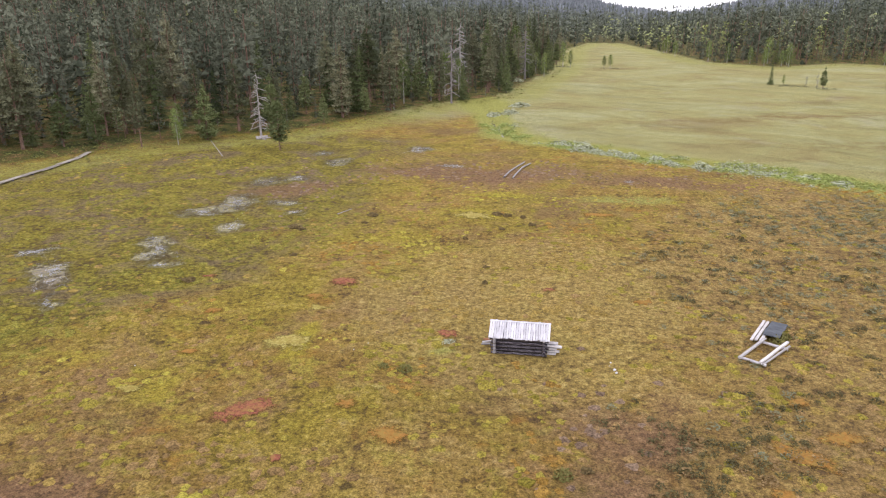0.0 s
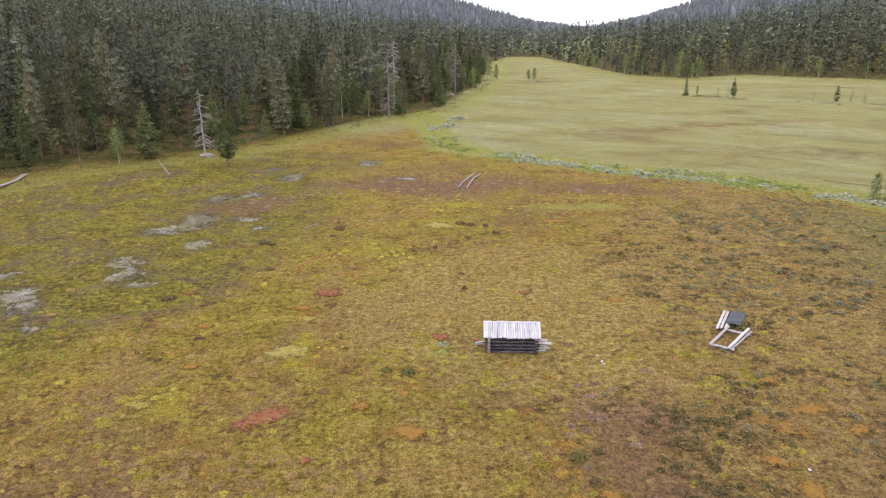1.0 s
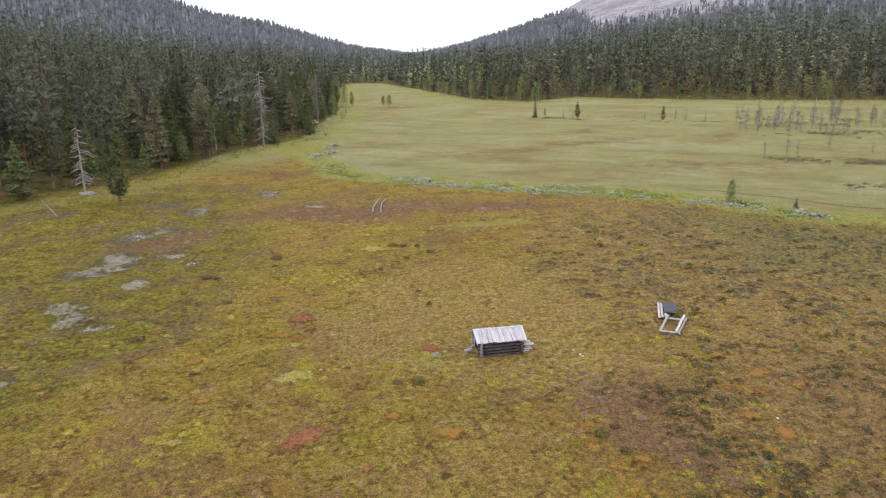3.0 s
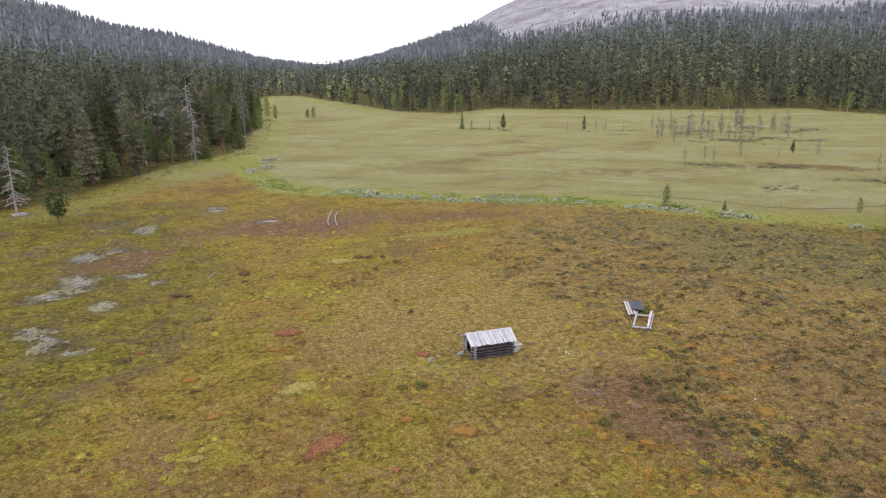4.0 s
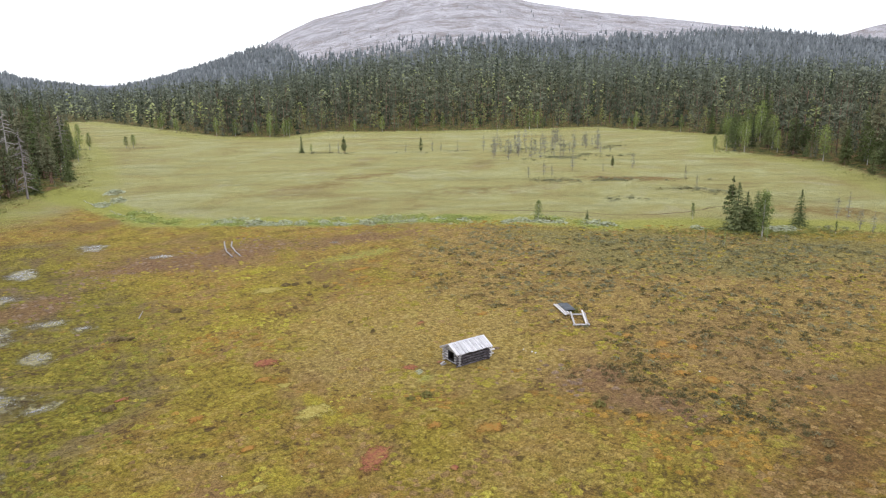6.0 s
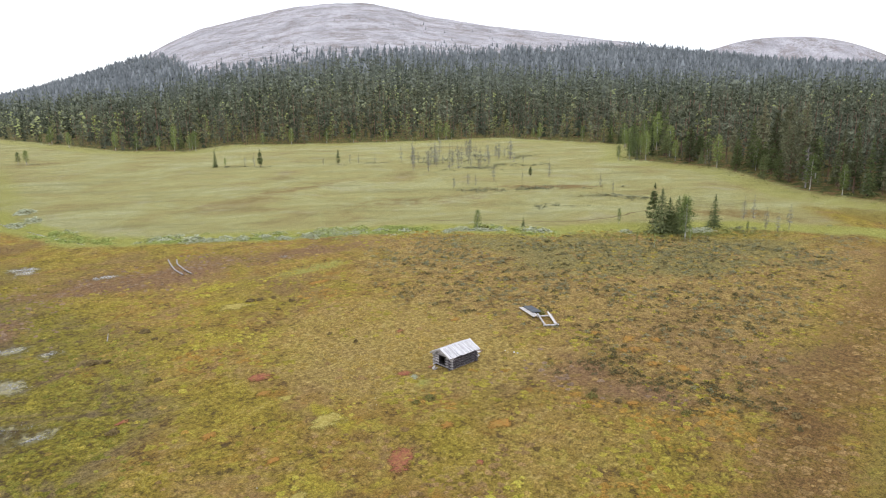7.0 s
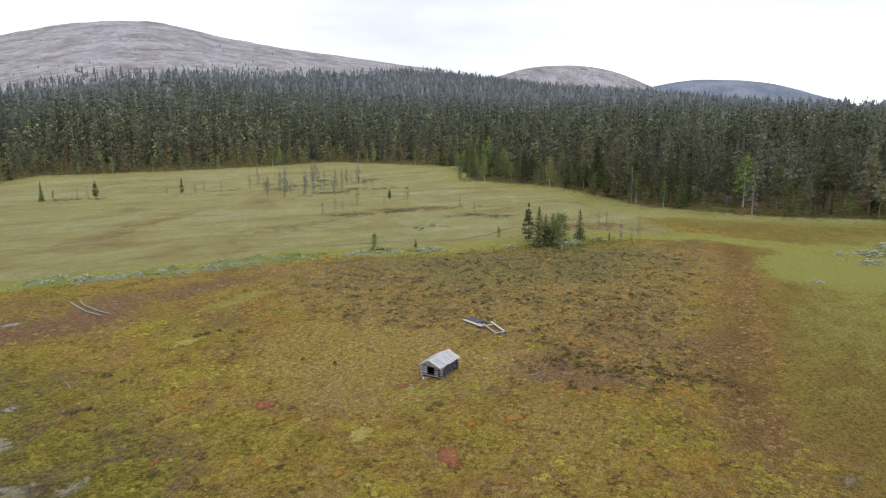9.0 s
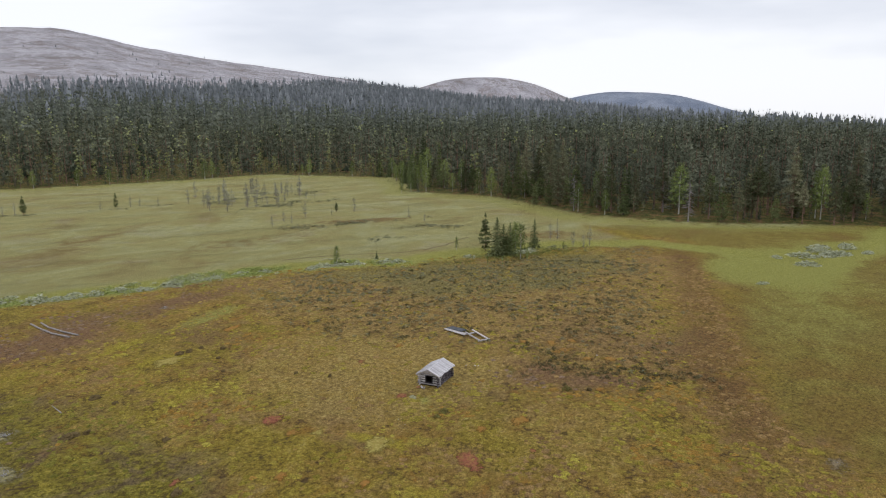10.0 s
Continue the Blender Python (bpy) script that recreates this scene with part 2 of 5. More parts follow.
def weathered(name, dark, light, along=(1.0, 14.0, 14.0), spread=0.3, stops=(0.28, 0.5, 0.68)):
    m = Mat(name, 0.85, 0.2)
    grain = m.noise(3.0, 6, 0.7, m.objco(along))
    stain = m.noise(2.2, 3)
    c = m.ramp(grain, (stops[0], dark), (stops[1], tuple((x + y) / 2 for x, y in zip(dark, light))), (stops[2], light))
    c = m.mix(m.math("MULTIPLY", m.edge(stain, 0.45, 0.7), 0.45), c, dark)
    c = m.mix(1.0, c, m.ramp(m.rand(), (0.0, 0.9 - spread), (1.0, 0.9 + spread)), "MULTIPLY")
    m.bump(grain, 0.5, 0.01)
    return m.done(c)


def tuft_material(name, dark, light):
    m = Mat(name, 0.9, 0.1)
    return lit_through(m, m.ramp(m.island(), (0.0, dark), (1.0, light)), 0.25)


M_GROUND = ground_material()
M_PINE = foliage("pine_needles", (0.072, 0.083, 0.040), (0.150, 0.153, 0.090), (0.25, 0.243, 0.150))
M_SPRUCE = foliage("spruce_needles", (0.048, 0.062, 0.026), (0.088, 0.108, 0.044), (0.155, 0.175, 0.066))
M_YOUNG = foliage("young_needles", (0.105, 0.128, 0.055), (0.14, 0.165, 0.07), (0.18, 0.20, 0.09))
M_BOG_PINE = foliage("bog_pine_needles", (0.19, 0.19, 0.14), (0.23, 0.23, 0.165), (0.27, 0.27, 0.19))
M_BIRCH = foliage("birch_leaves", (0.110, 0.140, 0.048), (0.165, 0.205, 0.068), (0.25, 0.29, 0.095))
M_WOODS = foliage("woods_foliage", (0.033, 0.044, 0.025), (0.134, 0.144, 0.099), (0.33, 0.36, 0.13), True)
# Haze is put into these two foliage colours: paler and bluer with distance.
M_SLOPE_HAZE = foliage("slope_haze_foliage", (0.060, 0.073, 0.056), (0.130, 0.142, 0.113), (0.22, 0.25, 0.14), True, 2.0)
M_HAZY_WOODS = foliage("hazy_woods_foliage", (0.118, 0.132, 0.143), (0.168, 0.183, 0.193), (0.24, 0.26, 0.245), True, 1.2)
M_BARK = bark("pine_bark", (0.10, 0.070, 0.055), (0.32, 0.20, 0.145))
M_BARK_GREY = bark("spruce_bark", (0.06, 0.055, 0.05), (0.16, 0.14, 0.12))
M_BARK_BIRCH = bark("birch_bark", (0.25, 0.23, 0.21), (0.62, 0.60, 0.56))
M_DEAD_GREY = bark("grey_dead_wood", (0.15, 0.13, 0.13), (0.33, 0.30, 0.295))
M_DEAD = bark("bleached_dead_wood", (0.20, 0.18, 0.17), (0.46, 0.43, 0.41))
M_LOG = weathered("grey_log", (0.22, 0.205, 0.21), (0.70, 0.675, 0.69))
# Dark streaked log: the front wall's shade and lit log tops put into colour.
M_LOG_DARK = weathered("dark_log", (0.020, 0.015, 0.021), (0.50, 0.46, 0.50), (0.7, 26.0, 26.0), 0.2, (0.47, 0.58, 0.66))
M_HATCH = weathered("black_hatch_board", (0.012, 0.010, 0.011), (0.05, 0.045, 0.048))
M_BOARD = weathered("silver_board", (0.42, 0.405, 0.425), (0.80, 0.785, 0.82), (14.0, 1.0, 14.0), 0.16)
M_PLANK = weathered("bleached_plank", (0.34, 0.31, 0.30), (0.72, 0.69, 0.67))
M_BILLET = weathered("split_board", (0.36, 0.34, 0.345), (0.84, 0.81, 0.80))
M_WALK = weathered("trodden_board", (0.20, 0.175, 0.145), (0.46, 0.42, 0.36))
M_HEATH = tuft_material("dwarf_shrub_leaves", (0.135, 0.142, 0.082), (0.275, 0.28, 0.17))
M_HEATH_BROWN = tuft_material("brown_heather", (0.15, 0.098, 0.043), (0.36, 0.25, 0.115))
M_HEATH_DARK = tuft_material("dark_crowberry", (0.062, 0.056, 0.026), (0.19, 0.165, 0.074))
M_BRUSH = tuft_material("green_brush", (0.14, 0.155, 0.045), (0.29, 0.30, 0.10))
M_FRESH = tuft_material("fresh_creek_sedge", (0.25, 0.30, 0.08), (0.43, 0.475, 0.165))
M_WILLOW = tuft_material("grey_willow_leaves", (0.31, 0.335, 0.215), (0.54, 0.555, 0.41))


# ---- numbers of the terrain ----
def lattice(ix, iy, seed):
    h = (ix.astype(np.int64) * 374761393 + iy.astype(np.int64) * 668265263 + seed * 1442695041) & 0xFFFFFFFF
    h = ((h ^ (h >> 13)) * 1274126177) & 0xFFFFFFFF
    return ((h ^ (h >> 16)) & 0xFFFF) / 65535.0


def vnoise(x, y, size, seed=0):
    """Smooth value noise, -1 to 1, with lumps of that size."""
    x, y = np.asarray(x, float) / size, np.asarray(y, float) / size
    ix, iy = np.floor(x), np.floor(y)
    u, v = x - ix, y - iy
    u, v = u * u * (3 - 2 * u), v * v * (3 - 2 * v)
    a, b = lattice(ix, iy, seed), lattice(ix + 1, iy, seed)
    c, d = lattice(ix, iy + 1, seed), lattice(ix + 1, iy + 1, seed)
    return 2 * (a + (b - a) * u + (c - a) * v + (a - b - c + d) * u * v) - 1


def to_line(x, y, pts, closed=False):
    best = np.full(np.shape(x), 1e9)
    for (ax, ay), (bx, by) in zip(pts, pts[1:] + pts[:1] if closed else pts[1:]):
        dx, dy = bx - ax, by - ay
        s = np.clip(((x - ax) * dx + (y - ay) * dy) / (dx * dx + dy * dy + 1e-9), 0, 1)
        best = np.minimum(best, np.hypot(x - ax - s * dx, y - ay - s * dy))
    return best


def outside(x, y, pts):
    """Distance from a region's edge, positive outside."""
    inside = np.zeros(np.shape(x), bool)
    for (ax, ay), (bx, by) in zip(pts, pts[1:] + pts[:1]):
        cross = ((ay > y) != (by > y)) & (x < (bx - ax) * (y - ay) / (by - ay + 1e-12) + ax)
        inside ^= cross
    d = to_line(x, y, pts, True)
    return np.where(inside, -d, d)


def smooth(v, lo, hi):
    s = np.clip((v - lo) / (hi - lo), 0, 1)
    return s * s * (3 - 2 * s)


BOG = [(-79.9, 21.3), (-65.2, 52.4), (-56.2, 73.6), (-50.1, 81.3), (-46, 89.9), (-38.3, 96.1), (-31, 99.6), (-25, 108.6), (-17, 124.8), (-8.9, 138.4), (-0.7, 146.5), (3.8, 168.4), (10.8, 202.8),
       (15.9, 247), (23.3, 330.6), (37.1, 393.9), (52.7, 385), (59.2, 305.9), (63.8, 246.9), (78.2, 227.3), (104.3, 241.1), (132.4, 215.8), (157.5, 200.1), (193.6, 188), (195.5, 130.2),
       (157.5, 105.8), (146.6, 101.6), (141.1, 71.7), (110.1, 41.8), (105, 20.6), (111.6, -17.2), (124.6, -78.6), (71.6, -161.1), (-72.4, -140.9), (-128.9, -39.8)]
CREEK = [(-5, 144), (-1.9, 130.1), (-1.1, 118.7), (1.8, 100.9), (8.2, 95.1), (15.9, 89.3), (24.3, 83.6), (33.4, 78.1), (39.9, 72.8), (43.6, 67.8), (48.9, 59.6), (55.7, 55.1), (62.4, 49.1), (68.7, 43.3), (74.7, 35.7),
         (78.9, 24.6), (75, 11.7), (68.2, 5.1), (74.1, 0), (92.8, -13.6), (118.4, -23.9)]
NORTH = CREEK[1:15] + [(83.1, 30.1), (107.4, 43.6), (137.3, 73.7), (149.6, 106.7), (192.8, 133.3), (192.2, 185.6), (130.3, 212.8), (103.6, 237.6), (78.3, 223.5), (61.5, 244.7), (56.8, 304.9), (47.7, 383),
                       (37.2, 388.9), (26.1, 329.4), (18.7, 246.1), (13.7, 202.2), (6.7, 167.8), (2.2, 148.1)]
SOUTH = [(90, 31), (83, 17.5), (60, 14.8), (44, 13.1), (31.6, 11.8), (22.5, 10.7), (14, 9.9), (5.3, 9), (-2.5, 4.1), (-24.4, -20.1), (46.3, -79.6), (120.7, -68.1), (108.7, -12.5), (102.1, 20.5), (100, 36)]
HEATH = [(30.8, 75.3), (41.9, 65), (55.6, 50.2), (72, 28.2), (60.1, 19.6), (31.7, 18), (13.5, 13.6), (10.3, 19.6), (9.2, 27.7), (14.8, 33.8), (12, 43), (12.7, 54.1), (19.1, 63.9)]
WET = [(-21.9, 25.4), (-14, 43), (-8.5, 56), (-9, 68), (-10.4, 84.4), (-8.6, 97.8), (-26.9, 102.4), (-51.1, 78.1), (-63.2, 47.1), (-47.8, 20.7)]
STRIP = [(80, 20.2), (60, 17.8), (45, 16.2), (31, 14.3), (20, 13.2), (12, 12.5), (4, 11.2)]
BRANCH = [(44, 77), (47.8, 73.8), (51.6, 69), (55.4, 62.8), (60, 59.4), (65, 57.6), (70.3, 57.2), (78, 56)]
POOLS = [(-21.6, 62.2, 1.7, 3.6, 10), (-23.4, 58.8, 2.6, 1.4, 10), (-17.1, 81.1, 1.7, 2.4, 1), (-20.3, 86.2, 1.1, 1.8, 3), (-19.2, 72.6, 1.3, 1.1, 3), (-23.6, 50.6, 1.2, 1.3, 9),
         (-21.7, 47.3, 1.6, 0.9, 7), (-20.4, 45.3, 1.5, 0.4, 6), (-19.3, 54.9, 0.9, 1.7, 4), (-17.2, 62.6, 1.4, 1.0, 2), (-8.5, 89.7, 1.5, 2.2, -4), (-21.8, 70.8, 1.9, 2.0, 5), (-3.2, 79.8, 1.8, 0.8, -15),
         (-15.1, 59.3, 0.7, 0.7, 0), (-27.2, 43.2, 1.1, 3.6, 38), (-24.0, 38.3, 0.5, 1.5, 39), (-22.6, 48.9, 0.7, 2.4, 30), (-31.3, 47.2, 1.7, 0.7, 39), (15.4, 74.0, 0.6, 0.3, -40), (0.1, 6.3, 0.6, 0.7, -95)]
MID = (-20.0, 5.0)
KNOT_AZ = [-180, -100, -40, -20, -6.9, -3.4, 0.8, 3.9, 8, 12.2, 16.5, 20.8, 23.2, 25.2, 27.4, 30.2, 34, 37.1, 40, 43, 44.8, 49.1, 53.5, 58, 61.9, 64, 68, 71.7, 78.2, 84.4, 91.2, 96.5, 100.6, 120, 180]
KNOT_EL = [3, 5, 7.5, 7, 3.9, 2.55, 1.8, 0.95, -0.15, -0.8, 0.3, 1.6, 2.45, 3.65, 4.65, 5.4, 6.3, 6.66, 6.68, 6.15, 5.73, 5.15, 4.52, 3.9, 3.2, 2.85, 2.2, 1.7, 1.1, 0.4, 0, -0.5, -0.8, -0.5, 3]
KNOT_R = [1200, 1200, 1300, 1400, 1500, 1500, 1550, 1600, 1650, 1700, 1800, 1850, 1850, 1900, 1950, 2000, 2000, 2000, 2000, 2000, 2000, 1950, 1900, 1850, 1750, 1700, 1500, 1350, 1150, 1000, 900, 850, 850, 850, 1200]
TREELINE_AZ = [-40, -20, -5, 3, 20, 24, 26.5, 32, 40, 48, 55, 61]
TREELINE_H = [95, 92, 98, 135, 130, 80, 36, 39, 44, 56, 76, 104]


def bearing(x, y):
    return np.degrees(np.arctan2(x - MID[0], y - MID[1])), np.hypot(x - MID[0], y - MID[1])


def height(x, y, rough=True):
    x, y = np.asarray(x, float), np.asarray(y, float)
    d = outside(x, y, BOG)
    az, r = bearing(x, y)
    r1 = np.interp(az, KNOT_AZ, KNOT_R)
    top = 18.5 + r1 * np.tan(np.radians(np.interp(az, KNOT_AZ, KNOT_EL)))
    s = np.clip(d, 0, None) / (np.clip(d, 0, None) + np.clip(r1 - r, 1, None))
    s = np.clip(s, 0, 1)
    h = top * (0.25 * s + 0.75 * s ** 1.45)
    h = np.where(r > r1, top * np.clip(1 - ((r - r1) / (0.9 * r1)) ** 2, -0.2, 1), h)
    for cx, cy, rx, ry, turn, hh in ((2850, 975, 400, 300, -18, 204), (4316, 553, 550, 420, -7, 187)):
        c, sn = math.cos(radians(turn)), math.sin(radians(turn))
        u, v = ((x - cx) * c - (y - cy) * sn) / ry, ((x - cx) * sn + (y - cy) * c) / rx
        h = np.maximum(h, hh * (1.25 * np.exp(-0.5 * (u * u + np.abs(v) ** 2.4)) - 0.25))
    wild = smooth(d, 150, 700)
    h = h + wild * (4 * vnoise(x, y, 210, 3) + 1.2 * vnoise(x, y, 80, 4)) * (0.4 + 0.6 * smooth(h, 60, 160))
    h = h + 0.5 * smooth(d, -2, 6)
    if rough:
        calm = 1 - 0.7 * np.clip(smooth(-outside(x, y, NORTH), -2, 5) + smooth(-outside(x, y, SOUTH), -2, 5), 0, 1)
        h = h + calm * (0.10 * vnoise(x, y, 7, 5) + 0.09 * vnoise(x, y, 2.3, 6))
        h = h - 0.40 * np.exp(-(to_line(x, y, CREEK) / 1.0) ** 2)
        for px, py, rx, ry, turn in POOLS:
            c, sn = math.cos(radians(turn)), math.sin(radians(turn))
            u, v = ((x - px) * c + (y - py) * sn) / rx, (-(x - px) * sn + (y - py) * c) / ry
            k = np.exp(-0.5 * (u * u + v * v))
            h = h * (1 - k) - 0.07 * k
    return h


def gz(x, y):
    return float(height(np.array([x]), np.array([y]))[0])


def np_mesh(name, verts, faces, mats, index=None, attrs=None, smooth_shade=False):
    """A mesh from arrays of places and of triangles or quads."""
    me = bpy.data.meshes.new(name)
    n, k = faces.shape
    me.vertices.add(len(verts))
    me.vertices.foreach_set("co", np.ascontiguousarray(verts, dtype=np.float32).ravel())
    me.loops.add(n * k)
    me.loops.foreach_set("vertex_index", np.ascontiguousarray(faces, dtype=np.int32).ravel())
    me.polygons.add(n)
    me.polygons.foreach_set("loop_start", np.arange(0, n * k, k, dtype=np.int32))
    for m in mats:
        me.materials.append(m)
    if index is not None:
        me.polygons.foreach_set("material_index", np.ascontiguousarray(index, dtype=np.int32))
    me.polygons.foreach_set("use_smooth", np.full(n, smooth_shade))
    for key, values in (attrs or {}).items():
        a = me.attributes.new(key, "FLOAT", "POINT")
        a.data.foreach_set("value", np.ascontiguousarray(values, dtype=np.float32))
    me.update(calc_edges=True)
    return me


def part(name, data, material, parent, label="", m=None):
    """One mesh object under a thing, from a bmesh or a mesh."""
    if isinstance(data, bmesh.types.BMesh):
        me = bpy.data.meshes.new(name)
        data.to_mesh(me)
        data.free()
        me.materials.append(material)
        data = me
    ob = new(name, data)
    ob.parent = parent
    if m is not None:
        ob.matrix_basis = m
    return tagged(ob, label)


# ---- the ground: one sheet to the horizon ----
def stretched(lo, hi, centre, s=60.0, step=0.0205):
    return centre + s * np.sinh(np.arange(math.asinh((lo - centre) / s), math.asinh((hi - centre) / s) + step, step))


def build_ground():
    gx, gy = stretched(-900, 4900, 2.0), stretched(-500, 4800, 34.0)
    X, Y = np.meshgrid(gx, gy)
    x, y = X.ravel(), Y.ravel()
    z = height(x, y)
    d = outside(x, y, BOG)
    az, r = bearing(x, y)
    far2 = smooth(r, 2200, 2500)
    line = np.interp(az, TREELINE_AZ, TREELINE_H)
    rock = np.clip(smooth(z - 12 * vnoise(x, y, 60, 8) - 10 * vnoise(x, y, 200, 9), line - 14, line + 26) * smooth(az, -30, 16) * (1 - smooth(az, 62, 70) * (r < 2100)) + far2, 0, 1)
    zx, zy = x, y
    near = 1 - smooth(r, 300, 700)
    x = x + near * (3.0 * vnoise(zx, zy, 9, 41) + 1.3 * vnoise(zx, zy, 3, 42))
    y = y + near * (3.0 * vnoise(zx, zy, 9, 43) + 1.3 * vnoise(zx, zy, 3, 44))
    creek = to_line(zx * 0.7 + x * 0.3, zy * 0.7 + y * 0.3, CREEK)
    north = smooth(-outside(x, y, NORTH), -3, 4)
    south = smooth(-outside(zx * 0.5 + x * 0.5, zy * 0.5 + y * 0.5, SOUTH), -2, 3)

    def blob(cx, cy, rx, ry, turn=0.0):
        c, s = math.cos(radians(turn)), math.sin(radians(turn))
        u, v = ((x - cx) * c + (y - cy) * s) / rx, (-(x - cx) * s + (y - cy) * c) / ry
        return 1 - smooth(np.hypot(u, v), 0.35, 1.25)

    soak = np.zeros(len(x))
    for px, py, rx, ry, turn in POOLS:
        c, s = math.cos(radians(turn)), math.sin(radians(turn))
        u, v = ((zx - px) * c + (zy - py) * s) / (rx + 0.5), (-(zx - px) * s + (zy - py) * c) / (ry + 0.5)
        soak = np.maximum(soak, np.exp(-0.5 * (u * u + v * v)))
    attrs = {
        "forest": smooth(d, -3, 5), "rock": rock, "upland": smooth(r, 330, 700), "far_haze": smooth(r, 3500, 3800), "pool": soak, "sedge": np.maximum(north, smooth(d, -18, -7) * smooth(zx + zy, 85, 115)), "flark": south,
        "heath": smooth(-outside(x, y, HEATH), -5, 7), "green": np.clip(1.2 * blob(53.8, 47.4, 30, 10, -45) + blob(43.9, 39.7, 24, 11, -38) * 0.85 + blob(65.1, 37.6, 14, 8, -40), 0, 1), "wet": smooth(-outside(x, y, WET), -5, 6),
        "lime": np.clip((1 - smooth(creek, 1.0, 6.0)) * 1.1 + 0.5 * blob(59, 1, 26, 8, 8) + 1.2 * blob(72.7, 1.7, 26, 10, -32) + 0.5 * blob(40.8, 5.8, 30, 7, 8) + blob(14.4, 65.1, 6, 3.5) * 0.75 + blob(2.6, 34.6, 1.6, 1.2) * 0.8 + blob(5.0, 33.6, 2.4, 0.7) * 0.3 + 0.6 * (1 - smooth(np.abs(d + 4), 2, 9)), 0, 1),
        # Peat browns; the broad southern blobs also darken in place of vignetting.
        "brown": np.clip(blob(0.7, 76.3, 18, 6, -4) + blob(-18.4, 68, 7, 4, 30) + blob(20.8, 71.8, 8, 3, -20) + 1.0 * blob(9.9, 30.2, 3.4, 2.6, -40) + 0.9 * blob(9.0, 24.8, 2.4, 4.2, 0) + 0.6 * blob(-13.5, 21.3, 6, 3, 10) + 0.5 * blob(-17.7, 21.2, 15, 9) + 0.6 * blob(19.4, 17.7, 13, 7) + 0.6 * blob(-0.2, 11.2, 17, 6) + 0.5 * blob(23.3, 27.8, 8, 6), 0, 1),
        "rust": np.clip((1 - smooth(to_line(zx * 0.65 + x * 0.35, zy * 0.65 + y * 0.35, STRIP), 0.2, 5.8)) * 0.66 + blob(36.4, 116.2, 26, 6, 10) * 0.38 + blob(62.8, 91.6, 30, 6, -12) * 0.42 + blob(55.3, 123.9, 22, 4, 8) * 0.4 + blob(88.2, 84.5, 14, 4, -40) * 0.7 + blob(81.7, 45.9, 9, 5, -40) * 0.6 + blob(13.9, 29.8, 2.5, 2) * 0.6 + blob(11.4, 13.6, 2.6, 1.8) * 0.7, 0, 1),
        # Pale tan grass by the hut, lightened also for the vignette's bright middle.
        "pale": np.clip(blob(7.2, 36.9, 12, 7, 15) + 0.7 * blob(5.2, 47.2, 13, 8) + 0.8 * blob(-2.5, 41.0, 8, 5) + 0.5 * blob(-2.4, 23.5, 8, 5), 0, 1),
        "yellow": np.clip(blob(0.6, 59.5, 2.6, 1.6) + 0.8 * blob(3.6, 66.1, 6, 2.6) + 0.7 * blob(-6.7, 39.2, 1.2, 0.9) + 0.6 * blob(-13.4, 29.6, 2.4, 1.6) + 0.7 * blob(-6.0, 21.8, 1.5, 1.0) + 0.7 * blob(0.4, 16.6, 1.6, 1.1) + 0.6 * blob(-2.9, 32.2, 1.2, 0.8) + 0.6 * blob(-18.3, 30.8, 3.0, 1.6) + 0.6 * blob(-10.4, 31.8, 1.6, 1.0) + 0.5 * blob(-14.0, 45.3, 2.5, 1.2) + blob(-7.5, 34.4, 1.7, 1.5) + 0.7 * blob(-4.7, 51.6, 5, 2.5, 20), 0, 1),
    }
    nx, ny = len(gx), len(gy)
    i = (np.arange(ny - 1)[:, None] * nx + np.arange(nx - 1)[None, :]).ravel()
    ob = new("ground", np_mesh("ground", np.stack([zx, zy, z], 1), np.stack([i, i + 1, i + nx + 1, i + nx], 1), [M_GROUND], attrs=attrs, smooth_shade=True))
    tagged(ob, "mossy ochre bog meadow rising into forest slopes and bare grey fells", "ground", kind="structure")


build_ground()


# ---- trees ----
def rod(p, q, r0, r1, sides=5):
    p, q = np.array(p, float), np.array(q, float)
    w = (q - p) / (np.linalg.norm(q - p) + 1e-9)
    a = np.cross(w, (0.31, 0.17, 0.93) if abs(w[2]) < 0.9 else (1, 0, 0))
    a /= np.linalg.norm(a)
    b = np.cross(w, a)
    ang = np.arange(sides) * 2 * math.pi / sides
    ring = np.cos(ang)[:, None] * a + np.sin(ang)[:, None] * b
    v = np.vstack([p + ring * r0, q + ring * r1])
    k = np.arange(sides)
    k2 = (k + 1) % sides
    f = np.vstack([np.stack([k, k2, k2 + sides], 1), np.stack([k, k2 + sides, k + sides], 1)])
    return v, f


def joined(pieces):
    vs, fs, n = [], [], 0
    for v, f in pieces:
        vs.append(v)
        fs.append(f + n)
        n += len(v)
    return np.vstack(vs), np.vstack(fs)


